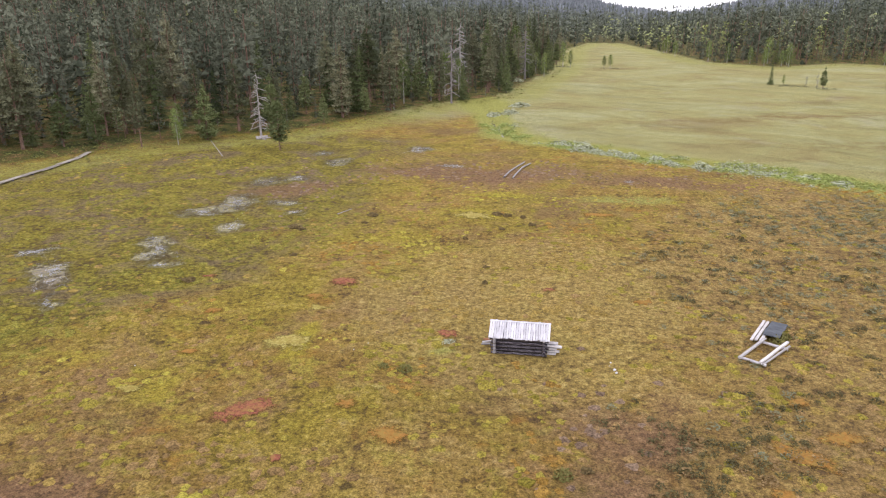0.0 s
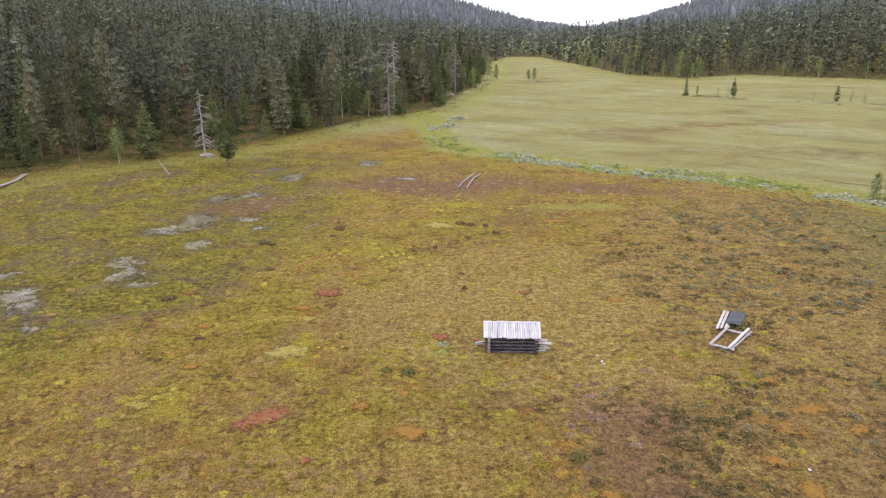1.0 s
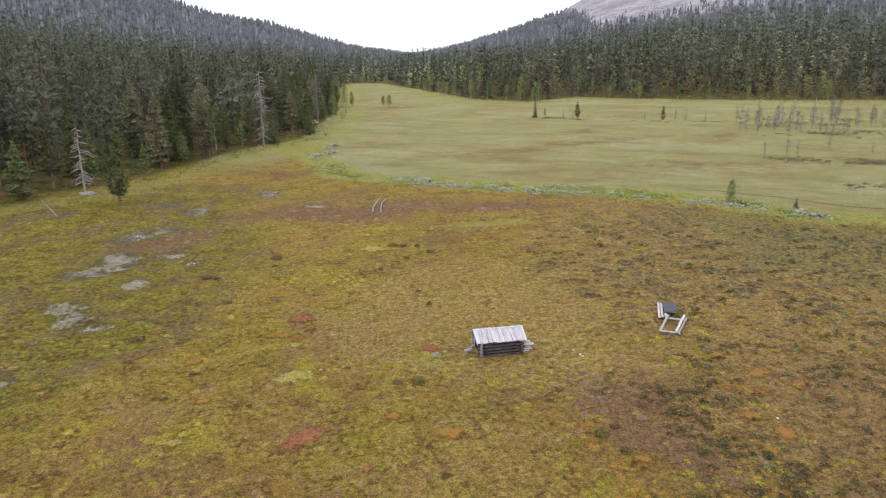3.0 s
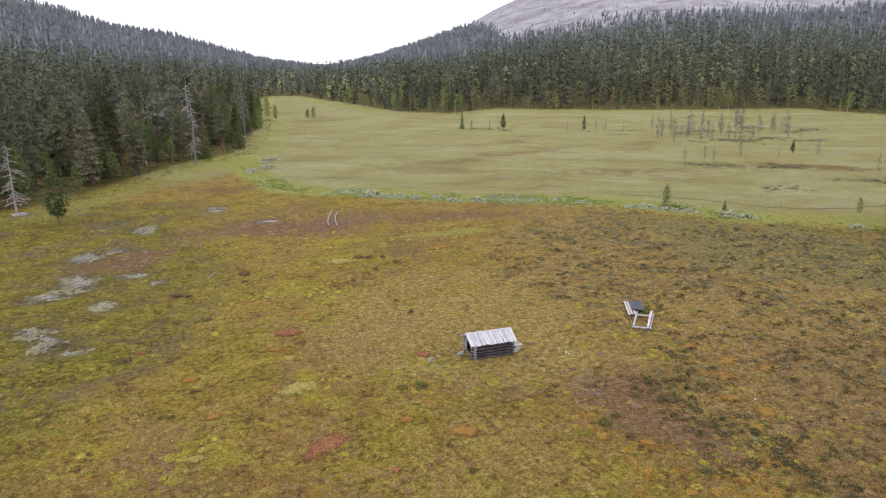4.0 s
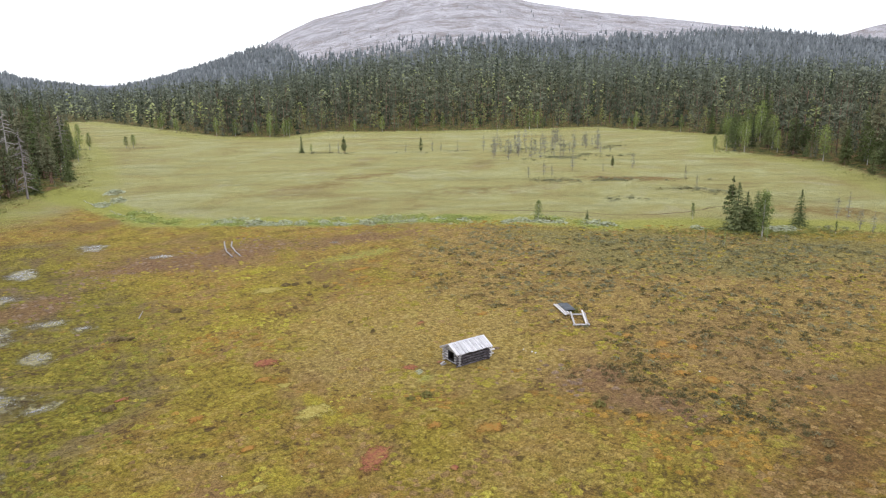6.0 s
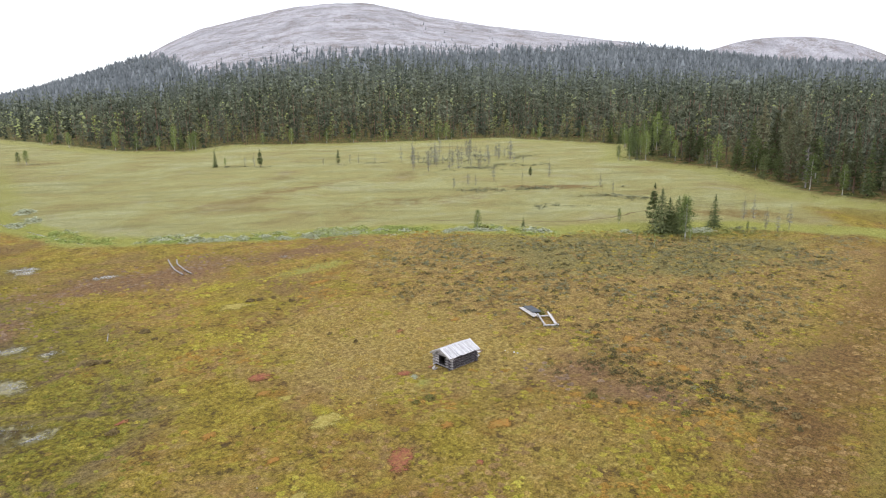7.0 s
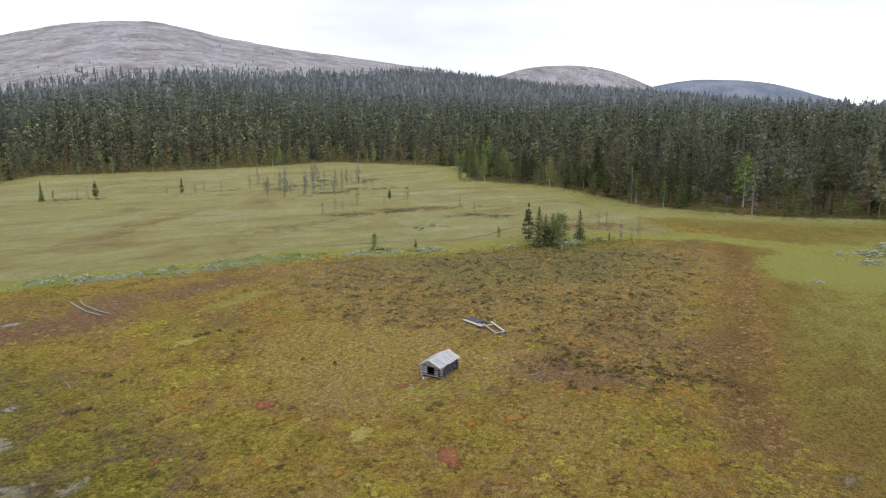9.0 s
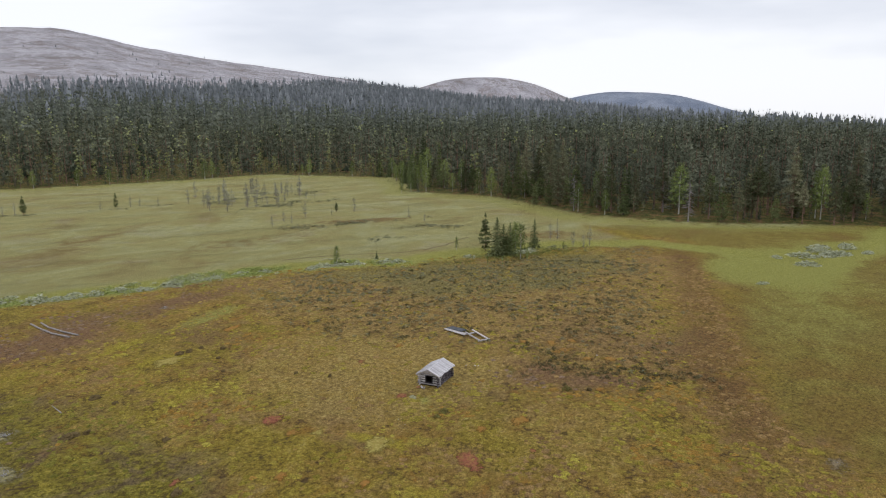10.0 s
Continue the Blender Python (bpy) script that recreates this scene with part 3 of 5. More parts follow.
def scraps(rng, centres, spread, size, lean=None, loose=0.45, out=None, slim=0.55):
    """Leaf or needle scraps: one kite of two triangles at each centre, facing lean and pointing out."""
    c = centres + rng.normal(0, 1, centres.shape) * spread
    n = len(c)
    up = np.tile((0.0, 0.0, 1.0), (n, 1)) if lean is None else lean / (np.linalg.norm(lean, axis=1)[:, None] + 1e-9)
    nn = up + rng.normal(0, loose, (n, 3))
    nn /= np.linalg.norm(nn, axis=1)[:, None] + 1e-9
    u = rng.normal(0, 1, (n, 3)) if out is None else out + rng.normal(0, 0.35, (n, 3))
    u -= nn * np.sum(u * nn, axis=1)[:, None]
    u /= np.linalg.norm(u, axis=1)[:, None] + 1e-9
    w = np.cross(nn, u)
    s = (size * rng.uniform(0.6, 1.4, n))[:, None]
    v = np.stack([c - u * s * 0.8, c - w * s * slim, c + u * s, c + w * s * slim], 1).reshape(-1, 3)
    k = np.arange(n)[:, None] * 4
    return v, np.vstack([k + [0, 1, 2], k + [0, 2, 3]])


def bent_trunk(rng, h, r, bend=0.03, segs=6, sides=6):
    pts = [np.array([0, 0, -0.3])]
    for k in range(1, segs + 1):
        t = k / segs
        pts.append(np.array([rng.normal(0, bend) * h * t, rng.normal(0, bend) * h * t, h * t]))
    rad = [r * (1.25 if k == 0 else 1 - 0.86 * k / segs) for k in range(segs + 1)]
    return [rod(pts[k], pts[k + 1], rad[k], rad[k + 1], sides) for k in range(segs)], pts


def umbrella(rng, c, r, thick, sides, out=(0.0, 0.0), tilt=0.0, ragged=0.3):
    """One shaggy tuft of twigs: a low tent with a ragged hem, tipped towards out."""
    a = (np.arange(sides) + rng.uniform(-0.3, 0.3, sides) + rng.uniform()) * 2 * math.pi / sides
    q = r * np.where(np.arange(sides) % 2, rng.uniform(1 - 1.6 * ragged, 1 - 0.5 * ragged, sides), rng.uniform(1.0, 1 + ragged, sides))
    x, y = np.cos(a) * q, np.sin(a) * q
    z = -0.35 * thick * rng.uniform(0.4, 1.6, sides) + tilt * (x * out[0] + y * out[1])
    v = np.vstack([[0, 0, thick], np.stack([x, y, z], 1)]) + np.asarray(c, float)
    k = np.arange(sides)
    return v, np.stack([np.zeros(sides, int), 1 + k, 1 + (k + 1) % sides], 1)


def sprays(rng, at, out, size, slim=0.34, loose=0.3):
    """Single twigs thick with needles: one long triangle at each place, pointing out."""
    n = len(at)
    u = out + rng.normal(0, loose, (n, 3))
    u /= np.linalg.norm(u, axis=1)[:, None] + 1e-9
    face = np.array((0.0, 0.0, 0.75)) + 0.45 * u + rng.normal(0, 0.4, (n, 3))
    w = np.cross(face, u)
    w /= np.linalg.norm(w, axis=1)[:, None] + 1e-9
    s = (size * rng.uniform(0.6, 1.4, n))[:, None]
    v = np.stack([at - u * s * 0.7 - w * s * slim, at - u * s * 0.5 + w * s * slim, at + u * s], 1).reshape(-1, 3)
    return v, np.arange(n * 3).reshape(-1, 3)


def tuft_sprays(rng, c, r, thick, n, size):
    d = rng.normal(0, 1, (n, 3))
    d[:, 2] = np.abs(d[:, 2]) * 0.9 - 0.3
    d /= np.linalg.norm(d, axis=1)[:, None]
    at = np.asarray(c, float) + d * (r, r, thick * 1.3) * rng.uniform(0.15, 1.0, (n, 1)) ** 0.6
    return sprays(rng, at, d * (1, 1, 0.6) + (0, 0, 0.25), size * min(1.0, 0.4 + 0.75 * r))


def spruce_sprays(rng, h, width, n, size):
    u = rng.uniform(0, 1, n) ** 1.3
    u = np.clip(u + 0.018 * np.sin(u * 80), 0, 1)
    a = rng.uniform(0, 6.283, n)
    r = (width * (1 - u) ** 0.85 + 0.08) * rng.uniform(0.35, 1.1, n) * (1 + 0.18 * np.sin(a * 5 + u * 37))
    at = np.stack([np.cos(a) * r, np.sin(a) * r, h * (0.04 + 0.93 * u) + 0.15 - 0.32 * r], 1)
    return sprays(rng, at, np.stack([np.cos(a), np.sin(a), np.full(n, -0.4)], 1), size * (1.1 - 0.6 * u))


def pine_tufts(rng, h, start, width, whorls, per, gap=0.12):
    """Where the tufts of a pine's crown sit: place, reach, thickness and the way they face."""
    tufts = []
    for k in range(whorls):
        u = (k + rng.uniform(0, 0.6)) / whorls
        reach = width * ((0.5 + 0.5 * min(1, u / 0.22)) * (1 - u) ** 0.74) + 0.12
        n, turn = (per if u < 0.75 else max(2, per - 2)), rng.uniform(0, 6.283)
        for m in range(n):
            if rng.uniform() < gap:
                continue
            a = turn + 6.283 * m / n + rng.uniform(-0.45, 0.45)
            d, q = reach * rng.uniform(0.48, 0.78), reach * rng.uniform(0.36, 0.56) + 0.12
            z = h * (start + (0.97 - start) * u) + rng.normal(0, 0.22) + 0.12 * d
            tufts.append(((math.cos(a) * d, math.sin(a) * d, z), q, 0.34 * q + 0.22, (math.cos(a), math.sin(a))))
    tufts.append(((0, 0, h * 0.97), 0.05 * width + 0.16, 0.5, (0.0, 0.0)))
    return tufts


def birch_tufts(rng, h, start, width, count):
    tufts = []
    for k in range(count):
        u = (k + rng.uniform(0, 1)) / count
        reach = width * math.sin(math.pi * min(0.96, 0.22 + 0.74 * u)) ** 0.8
        a, d = k * 2.4 + rng.uniform(-0.5, 0.5), reach * rng.uniform(0.25, 0.72)
        tufts.append(((math.cos(a) * d, math.sin(a) * d, h * (start + (0.95 - start) * u)), 0.42 * width * rng.uniform(0.7, 1.15), 0.36 * width, (math.cos(a), math.sin(a))))
    return tufts


def spruce_tiers(rng, h, width, tiers, sides, start=0.05):
    """The drooping tiers of a narrow spruce."""
    pieces = []
    for k in range(tiers):
        u = (k + rng.uniform(0, 0.5)) / tiers
        r = width * (1 - u) ** 0.85 * rng.uniform(0.82, 1.1) + 0.1
        pieces.append(umbrella(rng, (rng.normal(0, 0.05), rng.normal(0, 0.05), h * (start + (0.92 - start) * u)), r, 0.5 * r + 0.35 * h / tiers, sides, ragged=0.34))
    pieces.append(umbrella(rng, (0, 0, h * 0.92), 0.12 + 0.05 * width, 0.085 * h, max(4, sides - 3), ragged=0.3))
    return pieces


def spruce_parts(seed, h, width, tiers, bits, size):
    rng = np.random.default_rng(seed)
    wood, _ = bent_trunk(rng, h, 0.012 * h, 0.004)
    return joined(wood), joined(spruce_tiers(rng, h, width * 0.42, tiers, 7) + [spruce_sprays(rng, h, width, bits, size)])


def pine_parts(seed, h, width, base, whorls, per, bits, size, gap=0.12, thick=0.014):
    rng = np.random.default_rng(seed)
    wood, _ = bent_trunk(rng, h, thick * h, 0.006)
    leaf = []
    for c, r, t, o in pine_tufts(rng, h, base, width, whorls, per, gap):
        leaf += [umbrella(rng, c, r * 0.5, t * 0.6, 5, o, -0.2, 0.4), tuft_sprays(rng, c, r * 1.1, t * 1.2, bits, size)]
        wood.append(rod((0, 0, c[2] - 0.35 * abs(c[0]) - 0.2), c, 0.045, 0.014, 3))
    # dead lower branches
    for k in range(22):
        t, a, q = max(0.07, base * rng.uniform(0.25, 1.5)), rng.uniform(0, 6.28), rng.uniform(0.7, 1.7)
        m = (math.cos(a) * q * 0.6, math.sin(a) * q * 0.6, h * t + rng.uniform(-0.25, 0.15))
        wood += [rod((0, 0, h * t), m, 0.045, 0.03, 3), rod(m, (math.cos(a + 0.4) * q, math.sin(a + 0.4) * q, m[2] - rng.uniform(-0.1, 0.5)), 0.03, 0.012, 3)]
    return joined(wood), joined(leaf)


def birch_parts(seed, h, width, base, tufts, bits, size):
    rng = np.random.default_rng(seed)
    wood, _ = bent_trunk(rng, h, 0.011 * h, 0.02)
    leaf = []
    for c, r, t, o in birch_tufts(rng, h, base, width, tufts):
        wood.append(rod((0, 0, c[2] * 0.8), c, 0.02, 0.006, 3))
        leaf += [umbrella(rng, c, r * 0.4, t * 0.6, 5, o, 0.1, 0.35), tuft_sprays(rng, c, r * 1.15, t * 1.2, bits, size)]
    return joined(wood), joined(leaf)


def snag_parts(seed, h, width, limbs):
    rng = np.random.default_rng(seed)
    wood, _ = bent_trunk(rng, h, 0.019 * h, 0.012, 7)
    for k in range(limbs):
        t = 0.16 + 0.8 * k / limbs
        R = width * (1 - t) ** 0.6 * rng.uniform(0.55, 1.2) + 0.35
        a = rng.uniform(0, 2 * math.pi)
        o = np.array([0, 0, h * t])
        m = o + np.array([math.cos(a), math.sin(a), -0.25]) * R * 0.6
        e = m + np.array([math.cos(a + 0.4), math.sin(a + 0.4), rng.uniform(-0.9, 0.1)]) * R * 0.55
        wood += [rod(o, m, 0.075, 0.055, 4), rod(m, e, 0.055, 0.02, 3)]
        for q in range(3):
            s = o + (m - o) * rng.uniform(0.4, 1)
            b = a + rng.uniform(-1.3, 1.3)
            wood.append(rod(s, s + np.array([math.cos(b), math.sin(b), rng.uniform(-0.7, 0.1)]) * R * 0.42, 0.04, 0.012, 3))
    return joined(wood)


LABELS = {
    "pine_tree": ("tall Scots pine with grey-green needles and reddish bark", "pine tree"),
    "spruce_tree": ("narrow dark green spruce standing at the forest edge", "spruce tree"),
    "birch_tree": ("light green downy birch with a slim pale trunk", "birch tree"),
    "bog_pine": ("stunted thin bog pine with a sparse grey-green crown", "pine tree"),
    "dead_tree": ("bleached grey dead pine with bare twisted branches", "dead tree"),
}


def make_kinds():
    kinds = {"pine_tree": [], "spruce_tree": [], "birch_tree": [], "dead_tree": [], "young_pine": [], "young_spruce": [], "bog_pine": []}

    def add(kind, wood, leaf, bark_mat, leaf_mat):
        kinds[kind].append((np_mesh("trunk", *wood, [bark_mat]), np_mesh("crown", *leaf, [leaf_mat], smooth_shade=True)))

    for k in range(7):
        add("pine_tree", *pine_parts(10 + k, 12.0, (1.9, 2.3, 1.75, 2.1)[k % 4], (0.12, 0.26, 0.08, 0.34, 0.18, 0.40, 0.22)[k], (13, 11, 14, 10, 12, 9, 12)[k], 5, 50, 0.235), M_BARK, M_PINE)
    for k in range(4):
        add("spruce_tree", *spruce_parts(30 + k, 12.0, (1.35, 1.7)[k % 2], 12, 2000, 0.25), M_BARK_GREY, M_SPRUCE)
    for k in range(4):
        add("birch_tree", *birch_parts(50 + k, 9.0, 1.85, 0.2, 24, 54, 0.20), M_BARK_BIRCH, M_BIRCH)
    for k in range(4):
        add("young_pine", *pine_parts(110 + k, 12.0, 2.5 + 0.4 * (k % 2), 0.05 + 0.05 * k, 10, 5, 34, 0.40, 0.1, 0.010), M_BARK, M_YOUNG)
        add("young_spruce", *spruce_parts(120 + k, 12.0, 2.1 + 0.3 * (k % 2), 10, 1500, 0.38), M_BARK_GREY, M_YOUNG)
    for k in range(3):
        add("bog_pine", *pine_parts(90 + k, 12.0, 2.0, 0.10 + 0.08 * k, 9, 4, 6, 0.36, 0.25, 0.008), M_DEAD_GREY, M_BOG_PINE)
    for k in range(3):
        kinds["dead_tree"].append((np_mesh("trunk", *snag_parts(70 + k, 11.0, 2.2, 34), [M_DEAD if k == 0 else M_DEAD_GREY]), None))
    return kinds


KINDS = make_kinds()


def tree(kind, x, y, h, turn=0.0, variant=0, wide=1.0, group="trees of the bog and forest edge", label=""):
    build = {"pine_tree": "young_pine", "spruce_tree": "young_spruce"}.get(kind, kind) if h < 8.0 else kind
    trunk, crown = KINDS[build][variant % len(KINDS[build])]
    full = {"birch_tree": 9.0, "dead_tree": 11.0}.get(kind, 12.0)
    if crown is None:
        base = new(kind, trunk)
    else:
        base = new(kind)
        part("trunk", trunk, None, base)
        part("crown", crown, None, base)
    s = h / full
    base.matrix_basis = pose(x, y, gz(x, y), 0, 0, turn) @ Matrix.Diagonal((s * wide, s * wide, s, 1))
    text, cat = LABELS[kind]
    return tagged(base, label or text, cat, group)


def lod_variants(tri):
    """Lighter trees for the deep woods, 12 m high: lists of places, triangles and which material."""
    whorls, per, bits, size, tiers, hem, twigs, reach, leafy = {270: (10, 4, 9, 0.38, 7, 6, 240, 0.39, 13), 110: (6, 4, 5, 0.68, 5, 5, 90, 0.58, 9), 50: (4, 3, 3, 0.95, 4, 5, 34, 0.85, 6), 26: (2, 3, 0, 0, 4, 5, 0, 0, 4), 9: (1, 0, 0, 0, 1, 4, 0, 0, 2)}[tri]
    out = {}
    for kind in ("pine_tree", "spruce_tree", "birch_tree"):
        out[kind] = []
        for k in range(5):
            rng = np.random.default_rng(200 + k + tri)
            start, width = (0.10, 0.24, 0.15, 0.08, 0.30)[k], (1.7, 2.1, 1.9, 1.55, 2.0)[k]
            if kind == "spruce_tree":
                slim = (1.2, 1.5, 1.35, 1.65, 1.3)[k]
                pieces = spruce_tiers(rng, 12.0, slim * (0.55 if twigs else 1.0), tiers, hem)
                if twigs:
                    pieces.append(spruce_sprays(rng, 12.0, slim, twigs, reach))
            elif kind == "birch_tree":
                pieces = []
                for c, r, t, o in birch_tufts(rng, 12.0, 0.2, 2.0, leafy):
                    pieces.append(tuft_sprays(rng, c, r * 1.2, t, 12, size * 0.8) if tri > 50 else umbrella(rng, c, r * 1.1, t, 5, o, 0.1, 0.35))
            elif per == 0:
                pieces = [umbrella(rng, (0, 0, 12 * z), r, 12 * t, 5, ragged=0.35) for z, r, t in ((0.3, 2.2, 0.4), (0.62, 1.5, 0.36))]
            else:
                grow = 1.0 + 0.9 / whorls
                pieces = []
                for c, r, t, o in pine_tufts(rng, 12.0, start, width, whorls, per, 0.06):
                    if tri > 110:
                        pieces.append(umbrella(rng, c, r * 0.6, t * 0.8, 4, o, -0.2, 0.4))
                    pieces.append(tuft_sprays(rng, c, r * grow, t * 1.3 * grow, bits, size) if bits else umbrella(rng, c, r * grow, t * (grow + 0.6), 4, o, -0.25, 0.5))
            leaves = sum(len(q[1]) for q in pieces)
            if tri > 50:
                pieces.append(rod((0, 0, -0.5), (0, 0, 12 * (0.95 if kind == "spruce_tree" else 0.85)), 0.17, 0.05, 3))
            V, F = joined(pieces)
            out[kind].append((V, F, np.r_[np.zeros(leaves, int), np.ones(len(F) - leaves, int)]))
    return out


def woods(name, tri, xy, kinds, heights, tints, leaf, label):
    var = lod_variants(tri)
    rng = np.random.default_rng(5)
    z = height(xy[:, 0], xy[:, 1], False)
    which = rng.integers(0, 5, len(xy))
    turn = rng.uniform(0, 2 * math.pi, len(xy))
    wide = rng.uniform(0.75, 1.3, len(xy))
    vs, fs, ms, ts, n = [], [], [], [], 0
    for kind in var:
        for k in range(5):
            sel = np.where((kinds == kind) & (which == k))[0]
            if not len(sel):
                continue
            V, F, mi = var[kind][k]
            s = heights[sel] / 12.0
            c, sn = np.cos(turn[sel])[:, None], np.sin(turn[sel])[:, None]
            hx = (s * wide[sel])[:, None]
            px = (V[:, 0] * c - V[:, 1] * sn) * hx + xy[sel, 0][:, None]
            py = (V[:, 0] * sn + V[:, 1] * c) * hx + xy[sel, 1][:, None]
            pz = V[:, 2] * s[:, None] + z[sel][:, None]
            vs.append(np.stack([px, py, pz], 2).reshape(-1, 3))
            fs.append((F[None] + (np.arange(len(sel)) * len(V))[:, None, None]).reshape(-1, 3) + n)
            ms.append(np.tile(mi, len(sel)))
            ts.append(np.repeat(tints[sel], len(V)))
            n += len(sel) * len(V)
    me = np_mesh(name, np.vstack(vs), np.vstack(fs), [leaf, M_BARK], np.concatenate(ms), {"tint": np.concatenate(ts)}, True)
    tagged(new(name, me), label, "woods", kind="stuff")


def build_woods():
    rng = np.random.default_rng(11)
    pts = []
    r = 70.0
    while r < 2050:
        sp = 4.7 + 3.2 * min(1, max(0, (r - 250) / 700)) + 3.0 * max(0, (r - 1000) / 1000)
        n = int(radians(170) * r / sp)
        a = np.radians(-52) + (np.arange(n) + rng.uniform(-0.5, 0.5, n)) * radians(170) / n
        rr = r + rng.uniform(-0.5, 0.5, n) * sp
        pts.append(np.stack([MID[0] + np.sin(a) * rr, MID[1] + np.cos(a) * rr], 1))
        r += sp
    xy = np.vstack(pts)
    x, y = xy.T
    d = outside(x, y, BOG)
    z = height(x, y, False)
    az, r = bearing(x, y)
    line = np.interp(az, TREELINE_AZ, TREELINE_H)
    bare = smooth(z - 14 * vnoise(x, y, 60, 8) - 14 * vnoise(x, y, 200, 9), line - 22, line + 40) * smooth(az, -30, 16) * (1 - smooth(az, 62, 70))
    gap = vnoise(x, y, 22, 21)
    keep = (d > 0.5) & (rng.uniform(0, 1, len(x)) > bare * 0.985) & (gap > -0.62 - 0.3 * (d > 15)) & (r < np.interp(az, KNOT_AZ, KNOT_R) * 1.03 + 20)
    keep &= ~((np.abs(x + 47) < 5) & (y < 90) & (y > 62))
    x, y, d, r, az, bare = (v[keep] for v in (x, y, d, r, az, bare))
    xy = np.stack([x, y], 1)
    u = rng.uniform(0, 1, len(x))
    leafy = np.where(d < 13, 0.24 + 0.2 * smooth(y, 60, 110), 0.08) * smooth(x, 25, 70) * smooth(y, -20, 60) + 0.06
    spruce = 0.30 + 0.22 * (vnoise(x, y, 40, 33)) + 0.12 * smooth(r, 300, 600)
    kinds = np.where(u < leafy, "birch_tree", np.where(u < leafy + spruce, "spruce_tree", "pine_tree"))
    heights = rng.normal(12.4, 3.0, len(x)).clip(4, 18.5) * (1 - 0.6 * bare) * np.where(kinds == "birch_tree", 0.72, 1.0) * (0.62 + 0.38 * smooth(d, 0, 13))
    tints = np.where(kinds == "birch_tree", rng.uniform(0.74, 1.0, len(x)), np.where(kinds == "pine_tree", rng.uniform(0.18, 0.72, len(x)), rng.uniform(0.0, 0.45, len(x))))
    edge = (d < 12) & (r < 290)
    first = np.where(edge)[0]
    first = first[np.argsort(r[first])][:240]
    for i in first:
        kind = str(kinds[i])
        if rng.uniform() < 0.02:
            kind = "dead_tree"
        tree(kind, float(x[i]), float(y[i]), float(heights[i]), float(rng.uniform(0, 360)), int(rng.integers(0, 20)), float(rng.uniform(0.85, 1.2)))
    rest = np.ones(len(x), bool)
    rest[first] = False
    far = r + rng.normal(0, 1, len(r)) * 0.09 * r
    # young trees that fill the forest's foot
    low = np.repeat(xy[(d < 20) & (r < 300)], 2, axis=0)
    low = low + rng.normal(0, 2.2, low.shape)
    low = low[rng.uniform(0, 1, len(low)) < 0.8]
    low = low[outside(low[:, 0], low[:, 1], BOG) > 1.5]
    young = np.where(rng.uniform(0, 1, len(low)) < 0.62, "spruce_tree", np.where(rng.uniform(0, 1, len(low)) < 0.5, "birch_tree", "pine_tree"))
    woods("forest_undergrowth", 110, low, young, rng.uniform(1.2, 4.6, len(low)), np.where(young == "birch_tree", 0.78, rng.uniform(0.1, 0.6, len(low))), M_WOODS, "young spruces and birches filling the forest's foot")
    # The farther belts use the foliage colours with haze painted in.
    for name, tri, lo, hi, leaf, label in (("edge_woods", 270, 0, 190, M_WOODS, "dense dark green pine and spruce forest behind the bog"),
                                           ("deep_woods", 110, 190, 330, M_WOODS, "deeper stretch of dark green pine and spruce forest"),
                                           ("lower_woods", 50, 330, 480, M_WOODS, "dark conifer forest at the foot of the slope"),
                                           ("slope_woods", 26, 480, 720, M_SLOPE_HAZE, "conifer forest climbing the lower slopes of the fell"),
                                           ("far_woods", 9, 720, 99999, M_HAZY_WOODS, "distant conifer forest greyed with painted haze, thinning towards the bare fell")):
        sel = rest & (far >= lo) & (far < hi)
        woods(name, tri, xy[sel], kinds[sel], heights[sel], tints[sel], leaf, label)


build_woods()


